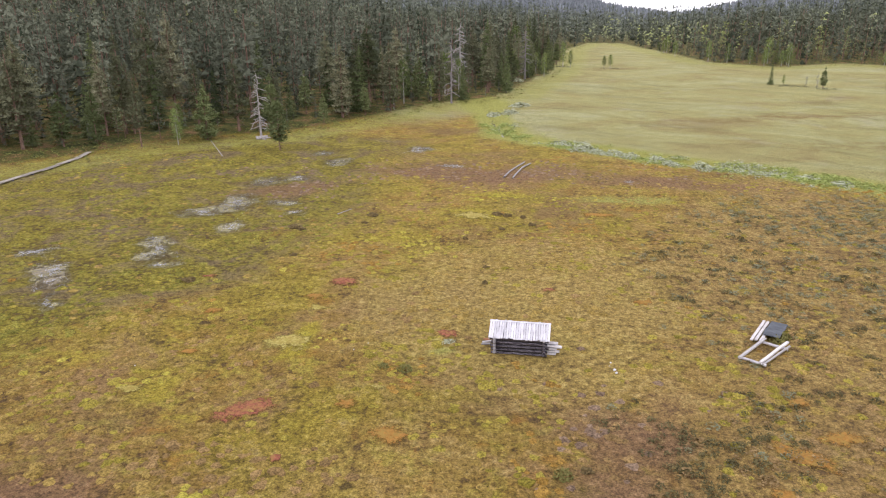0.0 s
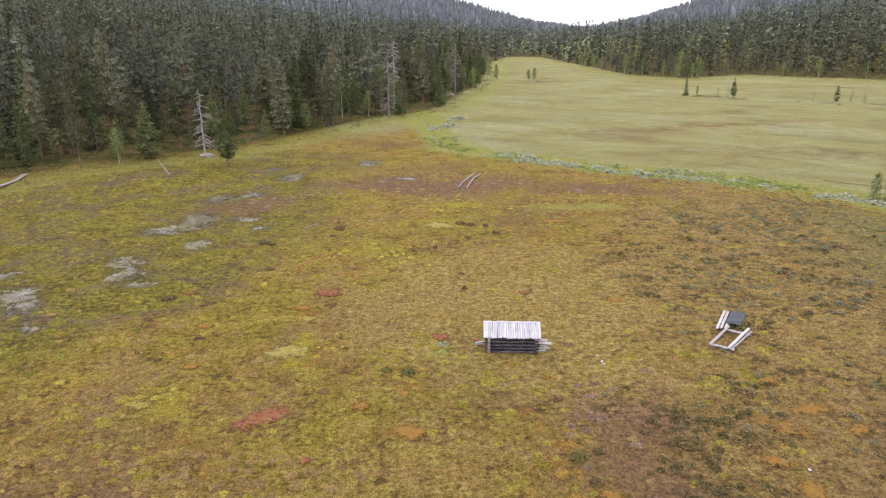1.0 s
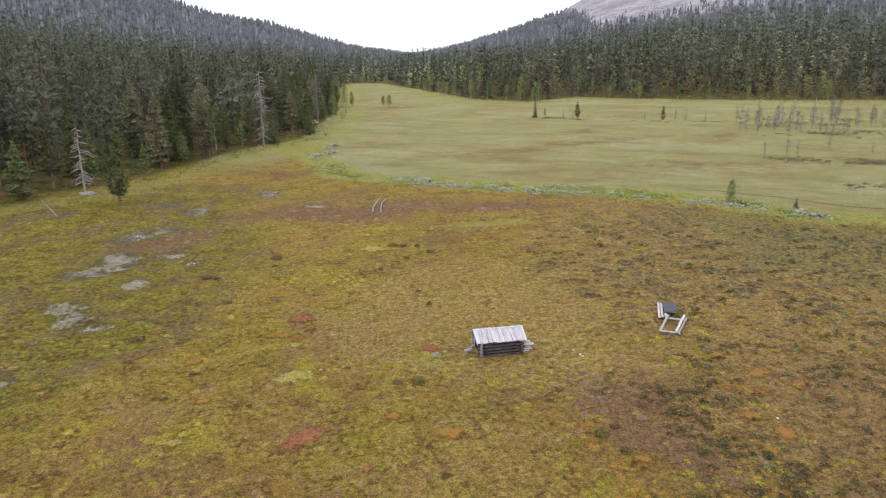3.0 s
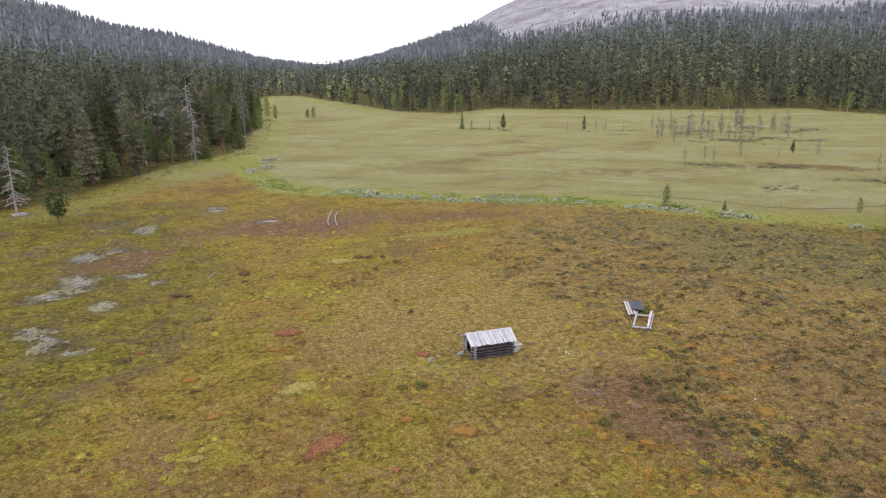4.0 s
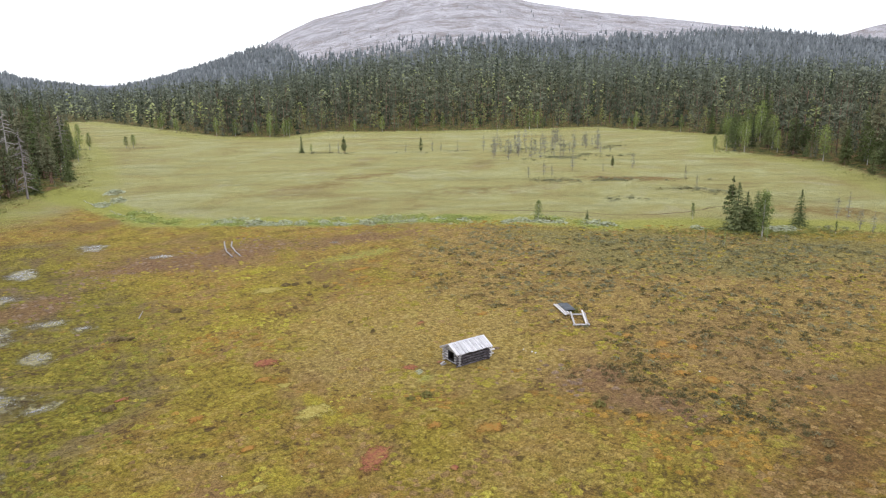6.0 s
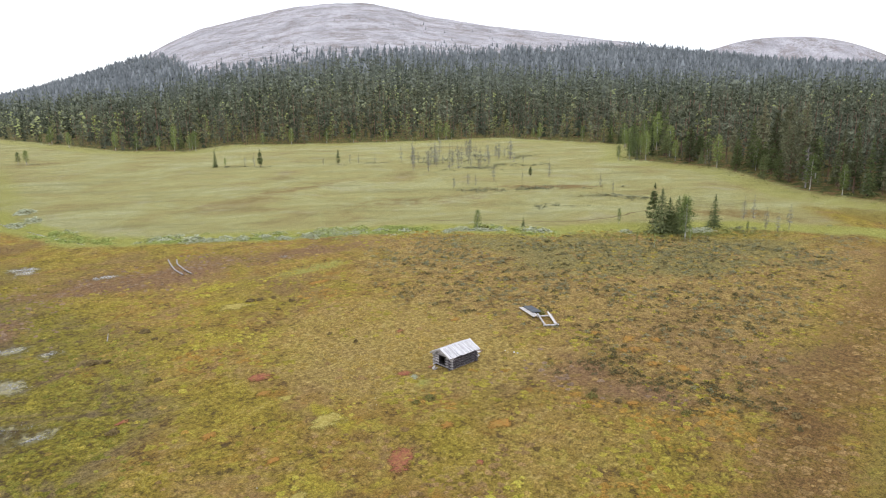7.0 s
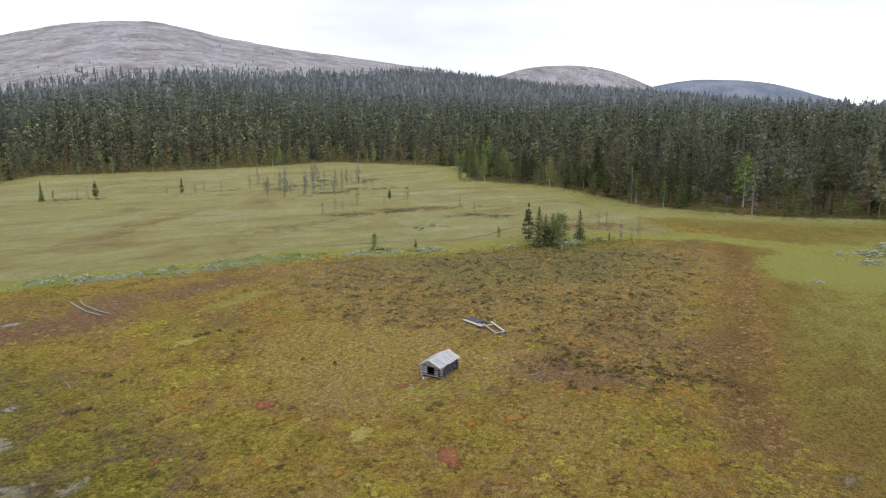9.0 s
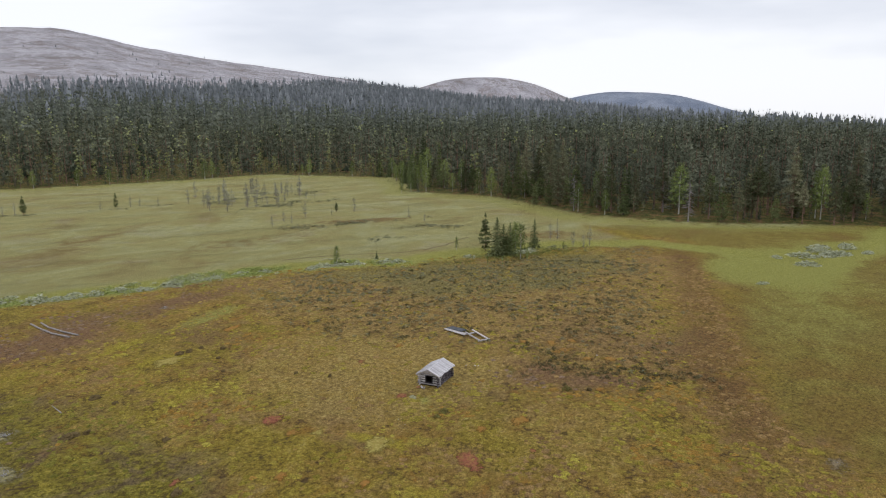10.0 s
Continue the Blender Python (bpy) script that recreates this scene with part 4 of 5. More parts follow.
# ---- trees that stand alone ----
def build_lone_trees():
    rng = np.random.default_rng(77)
    island = "trees on the open bog"
    for kind, x, y, h, w in (("pine_tree", 63.4, 49.8, 6.2, 0.8), ("spruce_tree", 59.2, 46.5, 6.4, 1.5), ("spruce_tree", 59.8, 45.6, 5.2, 1.4), ("spruce_tree", 60.6, 44.7, 5.4, 1.4), ("pine_tree", 59.7, 45.0, 3.8, 1.1), ("birch_tree", 61.2, 44, 5.4, 1.05), ("birch_tree", 61.8, 44.5, 4.2, 1.0),
                             ("birch_tree", 57.7, 42.2, 5.6, 1.2), ("spruce_tree", 67.4, 42.4, 5, 1.2), ("birch_tree", 56, 40.7, 2.1, 0.9), ("birch_tree", 61.1, 54.1, 2.3, 0.9),
                             ("birch_tree", 50.2, 45.2, 1.7, 0.5), ("birch_tree", 50.9, 43.1, 1.6, 0.5), ("birch_tree", 66.1, 37.2, 1.7, 0.7), ("birch_tree", 43.8, 67, 3.3, 1.0),
                             ("spruce_tree", 49.6, 63.2, 1.4, 1.1), ("spruce_tree", 60.9, 174.6, 5, 0.8), ("pine_tree", 68.9, 165.4, 4.7, 0.9), ("bog_pine", 67, 169.8, 3, 1.0),
                             ("bog_pine", 68.6, 167.9, 3.6, 1.0), ("birch_tree", 63.4, 173.8, 2.5, 1.0), ("bog_pine", 83.6, 157.4, 2.6, 1.0), ("pine_tree", 89.1, 158, 3.7, 0.9),
                             ("bog_pine", 90.3, 154.3, 3.3, 1.0), ("bog_pine", 92.9, 153.8, 2.8, 1.0), ("bog_pine", 97, 151.6, 2.7, 1.0), ("pine_tree", 98.1, 98.3, 2.6, 0.9),
                             ("bog_pine", 100.7, 94.9, 4.3, 1.0), ("bog_pine", 95.3, 78.2, 3, 0.9), ("bog_pine", 89.6, 71.9, 2.3, 1.0), ("bog_pine", 92.8, 96.5, 1.9, 1.0),
                             ("birch_tree", 15.8, 228.5, 7.6, 1.0), ("birch_tree", 17.9, 225.5, 5.1, 1.0), ("birch_tree", 29.8, 224.5, 4, 1.5), ("birch_tree", 9.3, 195, 6.1, 1.0),
                             ("birch_tree", 28.1, 226, 3.5, 1.4), ("birch_tree", 1.1, 181.6, 7.2, 1.0)):
        tree(kind, x, y, h, float(rng.uniform(0, 360)), int(rng.integers(0, 9)), w, island)
    for x, y, h in ((101.1, 145.2, 5.4), (90.7, 129.5, 6.9), (91.5, 124.8, 7.8), (106.4, 137.3, 7.1), (119.1, 147.7, 7), (98.9, 124.5, 7.2), (100.4, 122.8, 5.4), (121.9, 138.2, 7.2), (119.2, 133.7, 5.8),
                    (101.4, 117, 3.7), (125.2, 134.3, 6.2), (135.1, 139, 4.5), (126.6, 126.9, 7.8), (73.3, 99.2, 3.3), (78, 99.5, 3.7), (79.1, 98.3, 3), (86.8, 99.8, 4.7),
                    (76.9, 41.8, 4.3), (77.8, 40.7, 4.5), (71.8, 36.7, 3.8), (70.7, 34.7, 3.4), (73.8, 34.2, 4.2), (127.5, 144.6, 7.1), (110.1, 142.3, 6.2), (113.7, 153.7, 7.1), (133.2, 148.1, 7.1), (95.4, 134.1, 5.5), (103.9, 128.2, 6.3)):
        tree("bog_pine", x, y, h * 0.85, float(rng.uniform(0, 360)), int(rng.integers(0, 9)), 1.0, "thin bog pines")
    # birches along the far rim of the bog
    rim = [p for p in BOG if p[0] > 55 and p[1] > 90]
    for p, q in zip(rim, rim[1:]):
        if math.dist(p, q) > 90:
            continue
        for k in range(max(1, int(math.dist(p, q) / 10))):
            u = rng.uniform(0, 1)
            x, y = p[0] + (q[0] - p[0]) * u + rng.uniform(-2, 2), p[1] + (q[1] - p[1]) * u + rng.uniform(-2, 2)
            tree("birch_tree", x, y, float(rng.uniform(4.0, 7.5)), float(rng.uniform(0, 360)), int(rng.integers(0, 9)), float(rng.uniform(0.9, 1.3)))
    for k in range(26):
        u, v = rng.uniform(0, 1), rng.uniform(0, 1)
        x, y = 97 + 40 * u - 4 * v, 126 + 4 * u + 24 * v - 10 * math.sin(3.1 * u)
        tree("bog_pine", x, y, float(rng.uniform(2.2, 5.6)), float(rng.uniform(0, 360)), int(rng.integers(0, 9)), 1.1, "thin bog pines")
    for kind, x, y, h, w in (("dead_tree", -32.1, 96.1, 9.2, 1.0), ("dead_tree", 4.2, 183.6, 12.3, 1.0), ("dead_tree", -9.4, 135.9, 12, 0.8), ("dead_tree", 117.2, 45.3, 8.5, 0.8), ("dead_tree", 106.7, 19.3, 8.7, 1.0),
                             ("dead_tree", 118.1, 25.2, 7.4, 1.1), ("pine_tree", -26.3, 87.3, 7.4, 1.0), ("pine_tree", -39, 93.9, 7.5, 1.3), ("birch_tree", -41.3, 89.9, 4.8, 1.0),
                             ("pine_tree", -45.5, 88.1, 9.7, 0.7), ("pine_tree", -51.2, 87.4, 7.6, 0.8), ("spruce_tree", -57.4, 83.3, 6.5, 0.9), ("pine_tree", -22.1, 117.8, 5.3, 0.9),
                             ("birch_tree", -18.6, 125.5, 5.3, 1.0), ("birch_tree", -13.4, 136.4, 4.7, 1.0), ("pine_tree", -50.5, 93.4, 14.1, 0.8), ("pine_tree", -59.1, 85, 13.5, 1.0)):
        tree(kind, x, y, h, float(rng.uniform(0, 360)), (0 if x < -30 or x > 120 else 1 + int(rng.integers(0, 2))) if kind == "dead_tree" else int(rng.integers(0, 9)), w)


build_lone_trees()


# ---- shrubs, heath and moss ----
def clump_mesh(seed, n, size, flat=1.0):
    """A low bush of leaf scraps, about 1 m across."""
    rng = np.random.default_rng(seed)
    a, f, u = rng.uniform(0, 6.283, n), np.sqrt(rng.uniform(0, 1, n)), rng.uniform(0, 1, n)
    c = np.stack([np.cos(a) * f * 0.5 * flat, np.sin(a) * f * 0.5 * flat, 0.03 + 0.42 * (1 - f * f) * u ** 0.5], 1)
    return scraps(rng, c, 0.04, size, c + (0, 0, 0.25), 0.5)


def scatter(name, xy, sizes, tall, variants, mats, index, label, category):
    """One object of many small clumps."""
    rng = np.random.default_rng(len(xy))
    z = height(xy[:, 0], xy[:, 1])
    which = rng.integers(0, len(variants), len(xy))
    turn = rng.uniform(0, 6.283, len(xy))
    vs, fs, ms, n = [], [], [], 0
    for k, (V, F) in enumerate(variants):
        sel = np.where(which == k)[0]
        if not len(sel):
            continue
        c, sn, s = np.cos(turn[sel])[:, None], np.sin(turn[sel])[:, None], sizes[sel][:, None]
        vs.append(np.stack([(V[:, 0] * c - V[:, 1] * sn) * s + xy[sel, 0][:, None], (V[:, 0] * sn + V[:, 1] * c) * s + xy[sel, 1][:, None],
                            V[:, 2] * s * tall + z[sel][:, None]], 2).reshape(-1, 3))
        fs.append((F[None] + (np.arange(len(sel)) * len(V))[:, None, None]).reshape(-1, 3) + n)
        ms.append(np.repeat(index[sel], len(F)))
        n += len(sel) * len(V)
    tagged(new(name, np_mesh(name, np.vstack(vs), np.vstack(fs), mats, np.concatenate(ms))), label, category, kind="stuff")


def build_heath():
    rng = np.random.default_rng(8)
    x, y = rng.uniform(5, 84, 24000), rng.uniform(8, 80, 24000)
    inside = smooth(-outside(x + 3 * vnoise(x, y, 6, 52), y + 3 * vnoise(x, y, 6, 53), HEATH), -2, 8)
    patchy = smooth(0.6 * vnoise(x, y, 6, 51) + 0.5 * vnoise(x, y, 1.8, 54), -0.7, 0.8)
    dark = np.exp(-(to_line(x, y, [(16.8, 29.8), (13.5, 26.2), (12.8, 22.2), (10.8, 18.6), (12.4, 14.6)]) / 1.3) ** 2) + 0.3 * np.exp(-(((x - 21) / 8) ** 2 + ((y - 21) / 8) ** 2)) * smooth(vnoise(x, y, 3.2, 57), 0.0, 0.5)
    creek = np.exp(-(to_line(x, y, CREEK[8:15]) / 5) ** 2)
    keep = rng.uniform(0, 1, len(x)) < np.clip((0.6 + 0.4 * smooth(x + y, 70, 100)) * inside * patchy + 0.6 * np.clip(dark, 0, 1) * smooth(patchy, 0.15, 0.6) + 0.3 * creek * inside, 0, 1)
    xy = np.stack([x, y], 1)[keep]
    bars = []
    for ax, ay, bx, by, n in ((69.7, 97.3, 76.4, 89.3, 70), (80.7, 89.1, 87.5, 83.7, 70), (81.6, 73.4, 85.4, 68.7, 60), (65.5, 72.3, 68.6, 70.2, 30), (60.2, 176.9, 71.1, 165.2, 110), (69.6, 39.6, 74.9, 32.8, 90),
                              (83.5, 156.3, 97.2, 149.5, 90), (89.3, 128.5, 105.3, 120.6, 130), (102.3, 117.3, 126, 111.3, 120), (104.4, 136.1, 129.8, 131.4, 120), (85.6, 67.5, 95.8, 77.4, 20), (96, 128, 108, 118, 150), (108, 118, 147, 134, 240), (104, 140, 132, 142, 170), (112, 150, 140, 140, 120), (77, 95, 80.5, 86, 60), (86, 82, 88, 76, 50), (84, 68.5, 87, 62, 60), (69, 67.5, 71, 66.5, 16), (13.5, 227.9, 20.7, 226.2, 30), (26.2, 224, 31.8, 222.6, 30)):
        s = rng.uniform(0, 1, (n, 1))
        bars.append(np.array([[ax, ay]]) * (1 - s) + np.array([[bx, by]]) * s + rng.normal(0, 2.0, (n, 2)) * rng.uniform(0.3, 1.4, (n, 1)))
    bars = np.vstack(bars)
    bars = bars[vnoise(bars[:, 0], bars[:, 1], 5, 66) > 0.0]
    under = np.array([61.2, 42.9]) + rng.normal(0, 1, (420, 1)) * (4.5, -3.6) + rng.normal(0, 1.5, (420, 2))
    allxy = np.vstack([xy, bars, under])
    sizes = np.r_[rng.uniform(0.4, 1.05, len(xy)) * rng.uniform(0.7, 1.1, len(xy)), rng.uniform(0.4, 1.5, len(bars)), rng.uniform(0.5, 1.1, len(under))]
    green = 0.35 * vnoise(allxy[:, 0], allxy[:, 1], 7, 55) + rng.normal(0, 0.45, len(allxy)) + 0.03 * (allxy[:, 1] + allxy[:, 0] - 72)
    shade = np.r_[(dark[keep] > 0.25) & (rng.uniform(0, 1, len(xy)) < 0.5), np.zeros(len(bars) + len(under), bool)] | (rng.uniform(0, 1, len(allxy)) < 0.12)
    scatter("heath_shrubs", allxy, sizes, 0.55, [clump_mesh(300 + k, 40, 0.085, 0.7) for k in range(6)], [M_HEATH_BROWN, M_HEATH, M_HEATH_DARK, M_BRUSH], np.where(np.arange(len(allxy)) >= len(xy) + len(bars), 3, np.where(shade, 2, (green > -0.5).astype(int))),
            "low grey-green dwarf shrubs and brown heather on the bog", "dwarf shrubs")
    # rows of dark crowberry on the rim of the heath
    rows = np.array([(9.5, 28.2), (11.2, 27.2), (12.3, 24.6), (12.7, 21.8), (12.6, 18.6), (11.2, 14.5)])
    k, t = rng.integers(0, 5, 64), rng.uniform(0, 1, (64, 1))
    heart = rows[k] * (1 - t) + rows[k + 1] * t + rng.normal(0, 1.2, (64, 2))
    loose = np.stack([rng.uniform(11, 60, 900), rng.uniform(14, 60, 900)], 1)
    heart = np.vstack([heart, loose[(outside(loose[:, 0], loose[:, 1], HEATH) < -1) & (rng.uniform(0, 1, 900) < 0.55)]])
    p = np.repeat(heart, 4, axis=0)
    p = p + rng.normal(0, 1, p.shape) * (0.34, 0.26)
    scatter("crowberry_mats", p, rng.uniform(0.28, 0.6, len(p)), 0.8, [clump_mesh(360 + k, 24, 0.12, 0.8) for k in range(5)], [M_HEATH_DARK], np.zeros(len(p), int),
            "dark low crowberry mats on the rim of the heath", "crowberry")
    # along the forest's foot
    t = rng.uniform(0, 1, 2600)
    ring = BOG[1:34]
    seg = rng.integers(1, 29, 2600)
    p = np.array([ring[k] for k in seg]) * (1 - t)[:, None] + np.array([ring[k + 1] for k in seg]) * t[:, None]
    p = p + rng.normal(0, 3.0, p.shape)
    p = p[outside(p[:, 0], p[:, 1], BOG) > -3.5]
    scatter("edge_shrubs", p, rng.uniform(0.4, 1.2, len(p)), 0.6, [clump_mesh(320 + k, 13, 0.13) for k in range(5)], [M_BRUSH, M_HEATH_BROWN], (rng.uniform(0, 1, len(p)) < 0.2).astype(int),
            "low blueberry and willow brush at the forest's foot", "brush")


build_heath()


def tussock_mesh(seed):
    """A low ragged cushion of moss, about 1 m across, whose hem sinks into the ground."""
    rng = np.random.default_rng(seed)
    n = 6
    a = (np.arange(n) + rng.uniform(-0.3, 0.3, n)) * 6.283 / n
    v = [[rng.normal(0, 0.06), rng.normal(0, 0.06), rng.uniform(0.14, 0.2)]]
    for r, z in ((0.3, 0.10), (0.56, -0.07)):
        q = r * rng.uniform(0.7, 1.25, n)
        v += np.stack([np.cos(a) * q, np.sin(a) * q, z + rng.normal(0, 0.025, n)], 1).tolist()
    k, k2 = np.arange(n), (np.arange(n) + 1) % n
    f = np.vstack([np.stack([0 * k, 1 + k, 1 + k2], 1), np.stack([1 + k, 1 + n + k, 1 + n + k2], 1), np.stack([1 + k, 1 + n + k2, 1 + k2], 1)])
    return np.array(v), f


def cushion_material(name, dark, light):
    m = Mat(name, 0.95, 0.1)
    c = m.ramp(m.island(), (0.0, dark), (1.0, light))
    c = m.mix(1.0, c, m.ramp(m.noise(9.0, 4, 0.8), (0.38, 0.42), (0.5, 0.96), (0.64, 1.5)), "MULTIPLY")
    m.bump(m.noise(16, 4, 0.8), 0.9, 0.12)
    return m.done(c)


def build_tussocks():
    rng = np.random.default_rng(14)
    n = 38000
    x, y = rng.uniform(-46, 60, n), 3 + 80 * rng.uniform(0, 1, n) ** 1.5
    grassy = smooth(-outside(x, y, SOUTH), -3, 3) + smooth(-outside(x, y, NORTH), -3, 3)
    wet, heath = smooth(-outside(x, y, WET), -5, 6), smooth(-outside(x, y, HEATH), -4, 6)
    clumps = 0.7 * vnoise(x, y, 4.0, 81) + 0.6 * vnoise(x, y, 1.3, 82)
    keep = (clumps + rng.normal(0, 0.45, n) > 0.12 + 0.3 * heath) & (grassy < 0.4) & (np.hypot((x - 4.8) / 1.9, (y - 35.2) / 1.3) > 1)
    for px, py, rx, ry, turn in POOLS:
        keep &= np.hypot((x - px) / (rx + 0.6), (y - py) / (ry + 0.6)) > 1.0
    x, y, wet, heath = x[keep], y[keep], wet[keep], heath[keep]
    tone = 0.9 * vnoise(x, y, 8.0, 83) + 1.0 * vnoise(x, y, 3.0, 84) + rng.normal(0, 0.24, len(x))
    brown = smooth(np.maximum(1 - to_line(x, y, STRIP) / 5.0, np.exp(-((x - 9.8) ** 2 + (y - 30) ** 2) / 9) + 0.9 * np.exp(-((x - 9.0) ** 2 / 5 + (y - 24.8) ** 2 / 16))), 0.2, 0.7) + 0.35 * heath
    index = np.where(tone > 0.95, 2, np.where(tone > 0.0, 0, np.where(tone > -0.95, 1, 3)))
    index = np.where((wet > 0.5) & (rng.uniform(0, 1, len(x)) < 0.75), 4, index)
    index = np.where(rng.uniform(0, 1, len(x)) < brown, 3, index)
    mauve = np.exp(-(((x - 1.0 + 2 * vnoise(x, y, 6, 85)) / 17) ** 2 + ((y - 77) / 4.2) ** 2)) + 0.8 * np.exp(-((x + 18) ** 2 + (y - 67) ** 2) / 30) + 0.5 * np.exp(-((x - 9.8) ** 2 + (y - 30) ** 2) / 9) + 0.5 * np.exp(-((x - 9.0) ** 2 / 5 + (y - 24.8) ** 2 / 16))
    index = np.where(rng.uniform(0, 1, len(x)) < 1.1 * mauve, 5, index)
    fresh = np.zeros(len(x))
    for cx, cy, rx, ry in ((3.6, 66.1, 5.5, 2.2), (0.3, 59.6, 2.0, 1.1), (-3.0, 51.4, 4.0, 2.0), (-7.0, 34.4, 1.8, 1.4), (-6.7, 39.2, 1.0, 0.8), (-13.4, 29.6, 1.8, 1.2), (-6.0, 21.8, 1.3, 0.9), (0.4, 16.6, 1.4, 0.9), (-18.3, 30.8, 2.2, 1.2), (-14.0, 45.3, 2.2, 1.1), (2.4, 34.4, 1.0, 0.8)):
        fresh += 0.8 * np.exp(-(((x - cx) / rx) ** 2 + ((y - cy) / ry) ** 2))
    index = np.where(rng.uniform(0, 1, len(x)) < fresh, 6, index)
    scatter("moss_tussocks", np.stack([x, y], 1), rng.uniform(0.3, 0.8, len(x)) * rng.uniform(0.6, 1.0, len(x)), 0.85, [tussock_mesh(340 + k) for k in range(8)],
            [cushion_material("yellow_green_moss", (0.225, 0.185, 0.029), (0.37, 0.30, 0.056)), cushion_material("ochre_moss", (0.24, 0.165, 0.041), (0.38, 0.266, 0.076)),
             cushion_material("orange_brown_moss", (0.27, 0.155, 0.032), (0.39, 0.235, 0.055)), cushion_material("brown_moss", (0.21, 0.135, 0.054), (0.35, 0.228, 0.092)),
             cushion_material("wet_green_moss", (0.145, 0.135, 0.024), (0.285, 0.255, 0.05)),
             cushion_material("mauve_brown_moss", (0.19, 0.128, 0.085), (0.30, 0.21, 0.14)),
             cushion_material("bright_yellow_moss", (0.27, 0.235, 0.030), (0.45, 0.385, 0.070))], index, "low yellow-green, ochre and brown moss tussocks of the bog", "moss tussocks")


build_tussocks()

WILLOWS = [np_mesh("willow_shrub", *clump_mesh(400 + k, 280, 0.07), [M_WILLOW]) for k in range(3)]
M_BUSH = tuft_material("bush_leaves", (0.12, 0.115, 0.035), (0.25, 0.23, 0.08))
BUSHES = [np_mesh("bush", *clump_mesh(410 + k, 200, 0.08), [M_BUSH]) for k in range(2)]


def build_willows():
    rng = np.random.default_rng(9)
    for x, y, w in ((21.3, 82.5, 2.4), (24.5, 81, 2.8), (34.2, 77.2, 2.8), (36.7, 75, 3.0), (39.9, 68.9, 2.4), (41.7, 68.1, 2.6), (43.5, 66.3, 2.8), (45.1, 64.2, 2.4), (48.5, 60.7, 3.4),
                    (49.4, 59.6, 2.8), (55.9, 50, 2.0), (64.4, 42.7, 3.4), (63.3, 43.7, 2.6), (-0.6, 122.2, 3.4), (2, 123.1, 3.0), (3.6, 132.9, 4.0), (9.6, 93.7, 3.0), (12, 90.2, 3.2),
                    (13.7, 88.9, 2.6), (15.5, 88, 2.8), (17.3, 86.5, 2.6), (20.2, 85.3, 2.8), (1.9, 177.6, 5.0), (28.5, 80.9, 2.2), (31.2, 79.4, 2.2), (71.6, 4.9, 1.8), (74.5, 1.1, 4.0),
                    (82.5, -2.1, 4.0), (76, -3, 4.0), (77.1, -4.5, 3.4), (66.7, 1.2, 3.2), (85.4, -6.7, 3.6), (51.7, 7.9, 1.5), (80, -8.9, 2.2), (79.1, -1.5, 3.0)):
        ob = new("willow_shrub", WILLOWS[int(rng.integers(0, 3))])
        ob.matrix_basis = pose(x, y, gz(x, y) - 0.03, 0, 0, float(rng.uniform(0, 360))) @ Matrix.Diagonal((w * 1.15, w * 0.8, w * rng.uniform(0.4, 0.6), 1))
        tagged(ob, "silvery grey-green willow shrub beside the bog creek", "willow shrub", "willows along the creek")
    grey = new("willow_shrub", WILLOWS[1])
    grey.matrix_basis = pose(1.0, 35.6, gz(1.0, 35.6) - 0.02, 0, 0, 40) @ Matrix.Diagonal((0.8, 0.55, 0.3, 1))
    tagged(grey, "low whitish grey willow shrub beside red moss", "willow shrub")
    for x, y, w in ((18.45, 37.4, 0.9), (18.95, 37.85, 0.8), (-0.8, 32.3, 0.8), (44.7, 66.4, 2.2), (6.6, 24.6, 0.8), (8.3, 18.9, 0.7), (-1.9, 32.4, 0.6)):
        ob = new("bush", BUSHES[int(rng.integers(0, 2))])
        ob.matrix_basis = pose(x, y, gz(x, y) - 0.02, 0, 0, float(rng.uniform(0, 360))) @ Matrix.Diagonal((w, w, w, 1))
        tagged(ob, "small dark green bush growing on the moss", "bush")


build_willows()


def build_creek_brush():
    rng = np.random.default_rng(19)
    n = 5200
    line = np.array(CREEK[2:11], float)
    seg, t = rng.integers(0, len(line) - 1, n), rng.uniform(0, 1, (n, 1))
    p = line[seg] * (1 - t) + line[seg + 1] * t + rng.normal(0, 1, (n, 2)) * (1.3, 1.3) + (0.4, -0.3)
    p = p[vnoise(p[:, 0], p[:, 1], 5.0, 91) + 0.7 * vnoise(p[:, 0], p[:, 1], 1.8, 92) + rng.normal(0, 0.2, n) > -0.05]
    silver = vnoise(p[:, 0], p[:, 1], 6.0, 93) + rng.normal(0, 0.4, len(p)) > 0.62
    scatter("creek_brush", p, rng.uniform(0.5, 1.25, len(p)), 0.6, [clump_mesh(440 + k, 20, 0.12) for k in range(6)], [M_FRESH, M_WILLOW], silver.astype(int),
            "fresh green sedge and low silvery willow along the creek", "brush")


build_creek_brush()


def moss_material(name, dark, light, gap):
    m = Mat(name, 0.95, 0.1)
    c = m.ramp(m.noise(6, 5, 0.8), (0.4, dark), (0.6, light))
    c = m.mix(m.edge(m.noise(3.4, 5, 0.8), 0.44, 0.60), c, gap)
    ragged = m.math("MULTIPLY_ADD", m.math("ADD", m.math("MULTIPLY", m.noise(1.6, 4, 0.8), 0.5), m.math("MULTIPLY", m.noise(7.0, 4, 0.8), 0.5)), 3.0, -0.68)
    m.put(m.b.inputs["Alpha"], m.edge(m.math("SUBTRACT", ragged, m.attr("rim")), -0.05, 0.4))
    m.bump(m.noise(14, 4, 0.75), 0.8, 0.1)
    return m.done(c)


